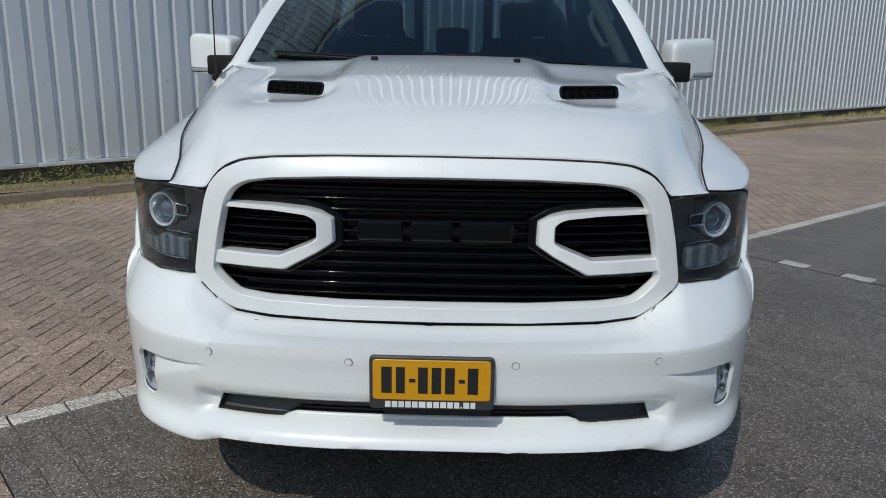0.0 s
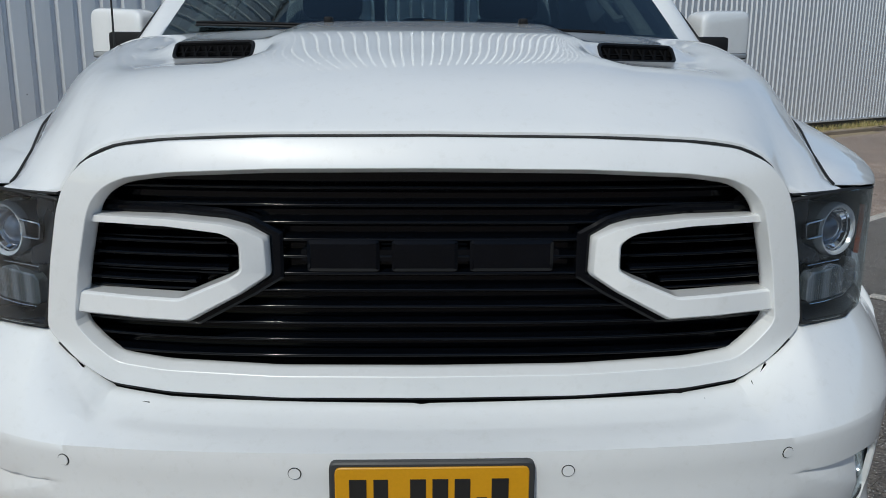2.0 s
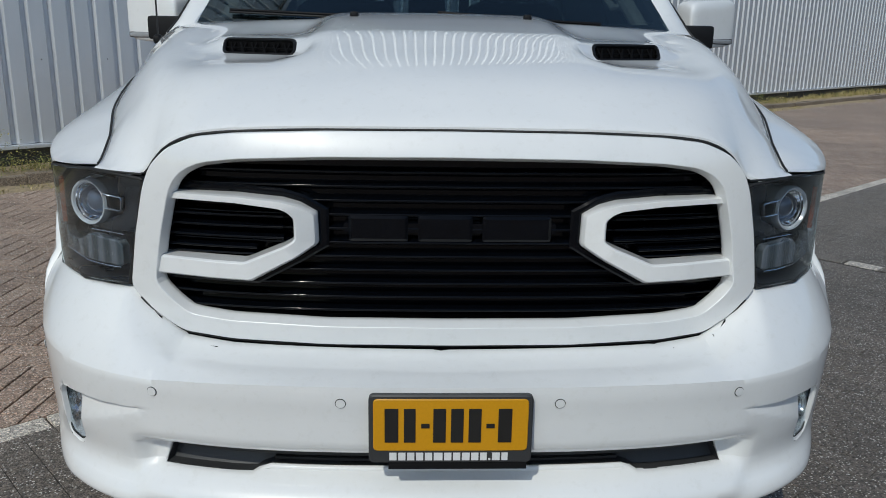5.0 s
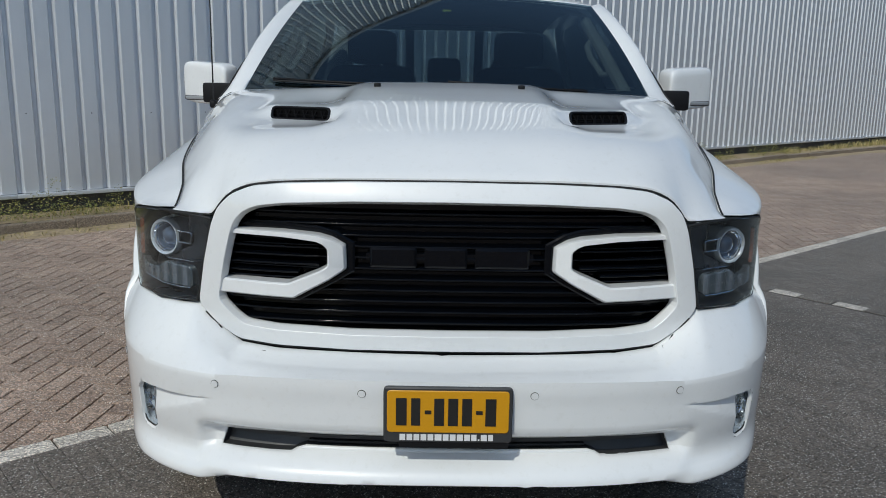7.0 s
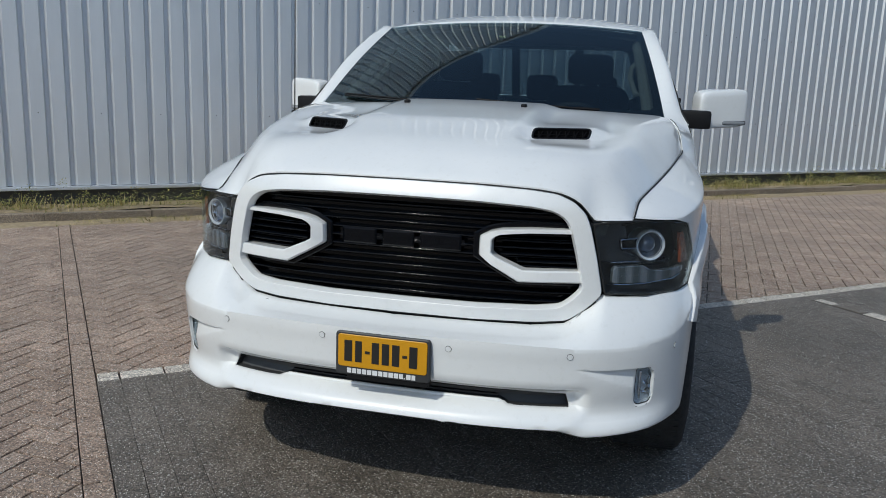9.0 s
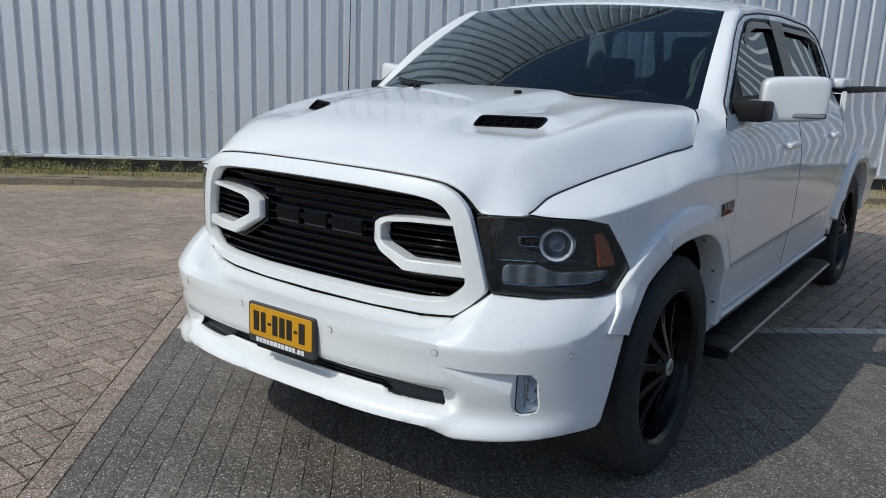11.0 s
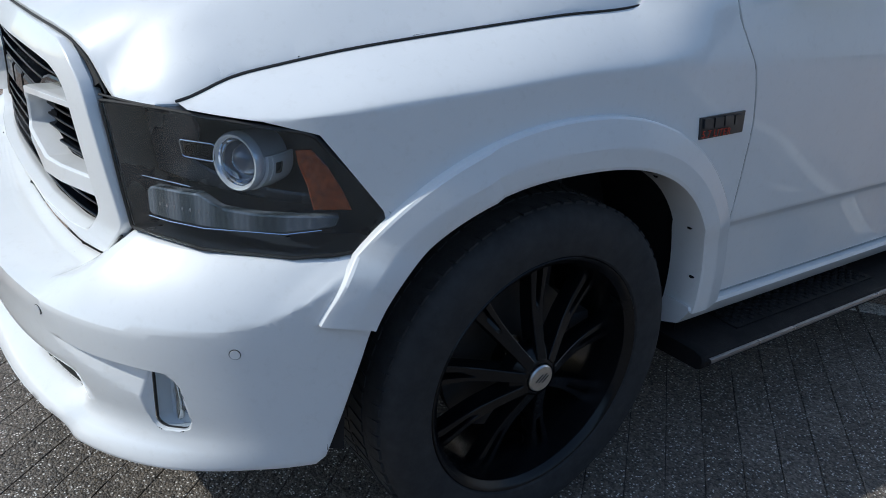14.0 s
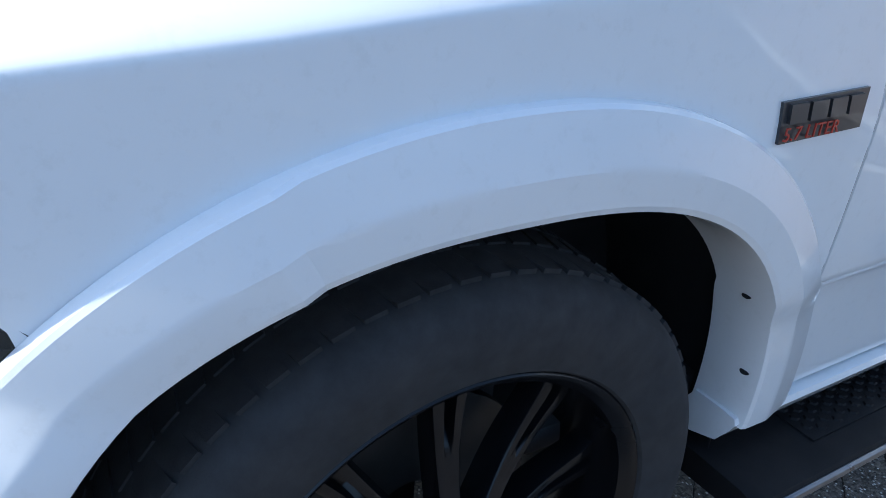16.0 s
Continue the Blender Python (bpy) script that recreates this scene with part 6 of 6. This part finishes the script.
# ---- paving: single pieces last ----
PAVER_L, PAVER_W, PAVER_GAP = 0.21, 0.105, 0.0080
EDGE_U, LINE_V = -0.78, 1.70


def paver_mesh(name, lx, ly, mat, h=0.05, bev=0.003):
    bm = bmesh.new()
    a = [(-lx / 2 + bev, -ly / 2 + bev), (lx / 2 - bev, -ly / 2 + bev), (lx / 2 - bev, ly / 2 - bev), (-lx / 2 + bev, ly / 2 - bev)]
    b = [(-lx / 2, -ly / 2), (lx / 2, -ly / 2), (lx / 2, ly / 2), (-lx / 2, ly / 2)]
    top = [bm.verts.new((x, y, 0.0)) for x, y in a]
    mid = [bm.verts.new((x, y, -bev * 0.7)) for x, y in b]
    low = [bm.verts.new((x, y, -h)) for x, y in b]
    bm.faces.new(top)
    for i in range(4):
        j = (i + 1) % 4
        bm.faces.new((mid[i], mid[j], top[j], top[i]))
        bm.faces.new((low[i], low[j], mid[j], mid[i]))
    me = bpy.data.meshes.new(name)
    bm.to_mesh(me)
    bm.free()
    me.materials.append(mat)
    return me


def lay(places, near, mat, parent, name, size, label):
    """Pieces at (u, v, turn): those in the near stretch singly, the rest joined."""
    rng = random.Random(len(places))
    soft = mat is DARK_PAVER
    gap = 0.0028 if soft else 0.011 if mat is WHITE_PAVER else PAVER_GAP
    mesh = paver_mesh(name, size[0] - gap, size[1] - (0.004 if mat is WHITE_PAVER else gap), mat, bev=0.0012 if soft else 0.003)
    tv = [tuple(v.co) for v in mesh.vertices]
    tf = [tuple(p.vertices) for p in mesh.polygons]
    singles = sorted((p for p in places if near(p)), key=lambda p: (p[0] - 0.2) ** 2 + (p[1] + 0.2) ** 2)[:290]
    chosen = set(singles)
    verts, faces = [], []
    for u, v, turn in places:
        k = 0.4 if soft else 1.0
        dz, rx, ry = k * rng.gauss(0, 0.0006), k * rng.gauss(0, 0.28), k * rng.gauss(0, 0.20)
        m = pose(u, v, dz, rx, ry, turn + rng.gauss(0, 0.35))
        if (u, v, turn) in chosen:
            ob = new(name, mesh)
            ob.parent = parent
            ob.matrix_basis = m
        else:
            k = len(verts)
            verts += [tuple(m @ Vector(c)) for c in tv]
            faces += [tuple(i + k for i in f) for f in tf]
    if not verts:
        return
    me = bpy.data.meshes.new(name + "_rest")
    me.from_pydata(verts, [], faces)
    me.materials.append(mat)
    ob = new(name + "_field", me)
    ob.parent = parent
    tagged(ob, label, kind="stuff")


def build_paving():
    root = new("pavement")
    root.matrix_world = yard
    tagged(root, "brown and dark grey concrete pavers with a white border row", "pavement", kind="structure")
    L, W = PAVER_L, PAVER_W
    # dark sand in the joints of the dark pavers
    bm = bmesh.new()
    bm.faces.new([bm.verts.new((u, v, -0.0045)) for u, v in ((EDGE_U, -5.6), (8.6, -5.6), (8.6, LINE_V), (EDGE_U, LINE_V))])
    part("joint_bed", bm, BED_DARK, root, recalc=False)
    # dark pavers: rows along v, in running bond
    dark = []
    for i in range(-1, 110):
        u = EDGE_U + W * (i + 0.5) + W
        if u < EDGE_U or u > 8.6:
            continue
        for j in range(60):
            v = LINE_V - L * (j + 0.5) - (L / 2 if i % 2 else 0)
            if v > -5.5:
                dark.append((u, v, 90.0))
    dark = [p for p in dark if not (abs(p[0] - 4.13) < 0.06)]
    lay(dark, lambda p: p[0] < 1.6 and -1.9 < p[1] < 1.7, DARK_PAVER, root, "dark_paver", (L, W), "dark grey concrete pavers of the parking bay")
    # half pieces along the border
    half = []
    for i in range(-1, 110):
        u = EDGE_U + W * (i + 0.5) + W
        if i % 2 and EDGE_U < u < 8.6:
            half.append((u, LINE_V - L / 4, 90.0))
    lay(half, lambda p: p[0] < 1.6, DARK_PAVER, root, "half_paver", (L / 2, W), "dark half pavers along the white row")
    # brown herringbone beyond the white row and beside the border column
    brown = []
    c45, s45 = math.cos(radians(HERRING)), math.sin(radians(HERRING))
    for i in range(-120, 121):
        for j in range(-60, 61):
            for k in (0, 1):
                # herringbone unit: one lying, one standing
                x = i * W + j * L
                y = i * W - j * L
                if k == 0:
                    cx, cy, t = x + L / 2, y + W / 2, 0.0
                else:
                    cx, cy, t = x + W / 2, y + W + L / 2, 90.0
                u, v = cx * c45 - cy * s45, cx * s45 + cy * c45
                brown.append((u, v + 2.0, t + HERRING))
    zones = (((-9.0, EDGE_U - W - 0.002), (-4.5, KERB_V - 0.02)), ((EDGE_U + 0.002, 12.0), (LINE_V + W + 0.002, KERB_V - 0.02)))
    whole, cut_v, cut_f = [], [], []
    for u, v, t in brown:
        a = radians(t)
        hx, hy = Vector((math.cos(a), math.sin(a))) * (L - PAVER_GAP) / 2, Vector((-math.sin(a), math.cos(a))) * (W - PAVER_GAP) / 2
        c = Vector((u, v))
        rect = [c - hx - hy, c + hx - hy, c + hx + hy, c - hx + hy]
        for (ua, ub), (va, vb) in zones:
            ins = [ua <= p.x <= ub and va <= p.y <= vb for p in rect]
            if all(ins):
                whole.append((u, v, t))
            else:
                poly = rect
                for ax, lim, sg in ((0, ua, 1), (0, ub, -1), (1, va, 1), (1, vb, -1)):
                    nxt = []
                    for p, q in zip(poly, poly[1:] + poly[:1]):
                        dp, dq = (p[ax] - lim) * sg, (q[ax] - lim) * sg
                        if dp >= 0:
                            nxt.append(p)
                        if (dp >= 0) != (dq >= 0):
                            nxt.append(p.lerp(q, dp / (dp - dq)))
                    poly = nxt
                    if not poly:
                        break
                if len(poly) > 2:
                    k = len(cut_v)
                    n = len(poly)
                    cut_v += [(p.x, p.y, -0.001) for p in poly] + [(p.x, p.y, -0.04) for p in poly]
                    cut_f.append(tuple(range(k, k + n)))
                    cut_f += [(k + (i + 1) % n, k + i, k + n + i, k + n + (i + 1) % n) for i in range(n)]
    lay(whole, lambda p: (p[0] < EDGE_U and -1.2 < p[1] < 2.6 and p[0] > -2.6), BROWN_PAVER, root, "brown_paver", (L, W), "weathered brown pavers in herringbone")
    me = bpy.data.meshes.new("cut_paver_field")
    me.from_pydata(cut_v, [], cut_f)
    me.materials.append(BROWN_PAVER)
    ob = new("cut_paver_field", me)
    ob.parent = root
    tagged(ob, "brown pavers cut along the borders", kind="stuff")
    # border column of brown pavers
    col = [(EDGE_U - W / 2, -4.5 + L * j, 90.0) for j in range(52)]
    lay(col, lambda p: -2 < p[1] < 3, BROWN_PAVER, root, "border_paver", (L, W), "brown border pavers")
    # white row and dashes
    row = [(EDGE_U + L / 2 + L * (j + 0.5), LINE_V + W / 2, 0.0) for j in range(50)]
    lay([(EDGE_U + L / 4, LINE_V + W / 2, 0.0)], lambda p: True, WHITE_PAVER, root, "half_paver", (L / 2, W), "white half paver")
    lay(row, lambda p: True, WHITE_PAVER, root, "white_paver", (L, W), "white border pavers")
    dash, gap = [], []
    v = 1.655
    while v > -5.4:
        dash.append((4.135, v - L / 2, 90.0))
        gap.append((4.135, v - L * 1.5, 90.0))
        v -= 0.44
    lay(dash, lambda p: True, WHITE_PAVER, root, "white_dash_paver", (L, W), "white dash pavers")
    lay(gap, lambda p: False, DARK_PAVER, root, "dark_paver", (L + 0.02, W), "dark pavers between the white dashes")
    # the far paving beyond the single pieces
    for name, mat, u0, u1, v0, v1 in (("far_brown_paving", BROWN_PAVER, 12.0, 60.0, LINE_V + W, KERB_V - 0.02), ("far_brown_paving", BROWN_PAVER, -60.0, -9.0, -60.0, KERB_V - 0.02), ("far_dark_paving", DARK_PAVER, 8.6, 60.0, -60.0, LINE_V), ("far_dark_paving", DARK_PAVER, EDGE_U, 8.6, -60.0, -5.4), ("far_brown_paving", BROWN_PAVER, -9.0, EDGE_U, -60.0, -4.5)):
        bm = bmesh.new()
        bm.faces.new([bm.verts.new((u, v, -0.002)) for u, v in ((u0, v0), (u1, v0), (u1, v1), (u0, v1))])
        part(name, bm, mat, root, recalc=False)
    # kerb stones
    me = paver_mesh("kerb_stone", 0.995, 0.10, KERB, h=0.20, bev=0.008)
    rng = random.Random(9)
    kerb = new("kerb")
    kerb.matrix_world = yard
    tagged(kerb, "low grey concrete kerb stones along the verge", "kerb", kind="structure")
    for j in range(50):
        ob = new("kerb_stone", me)
        ob.parent = kerb
        ob.matrix_basis = pose(-15.5 + j, KERB_V + 0.05 + rng.gauss(0, 0.004), 0.092 + rng.gauss(0, 0.005), rng.gauss(0, 0.9), 0, rng.gauss(0, 0.2))


HERRING = 45.0
build_paving()
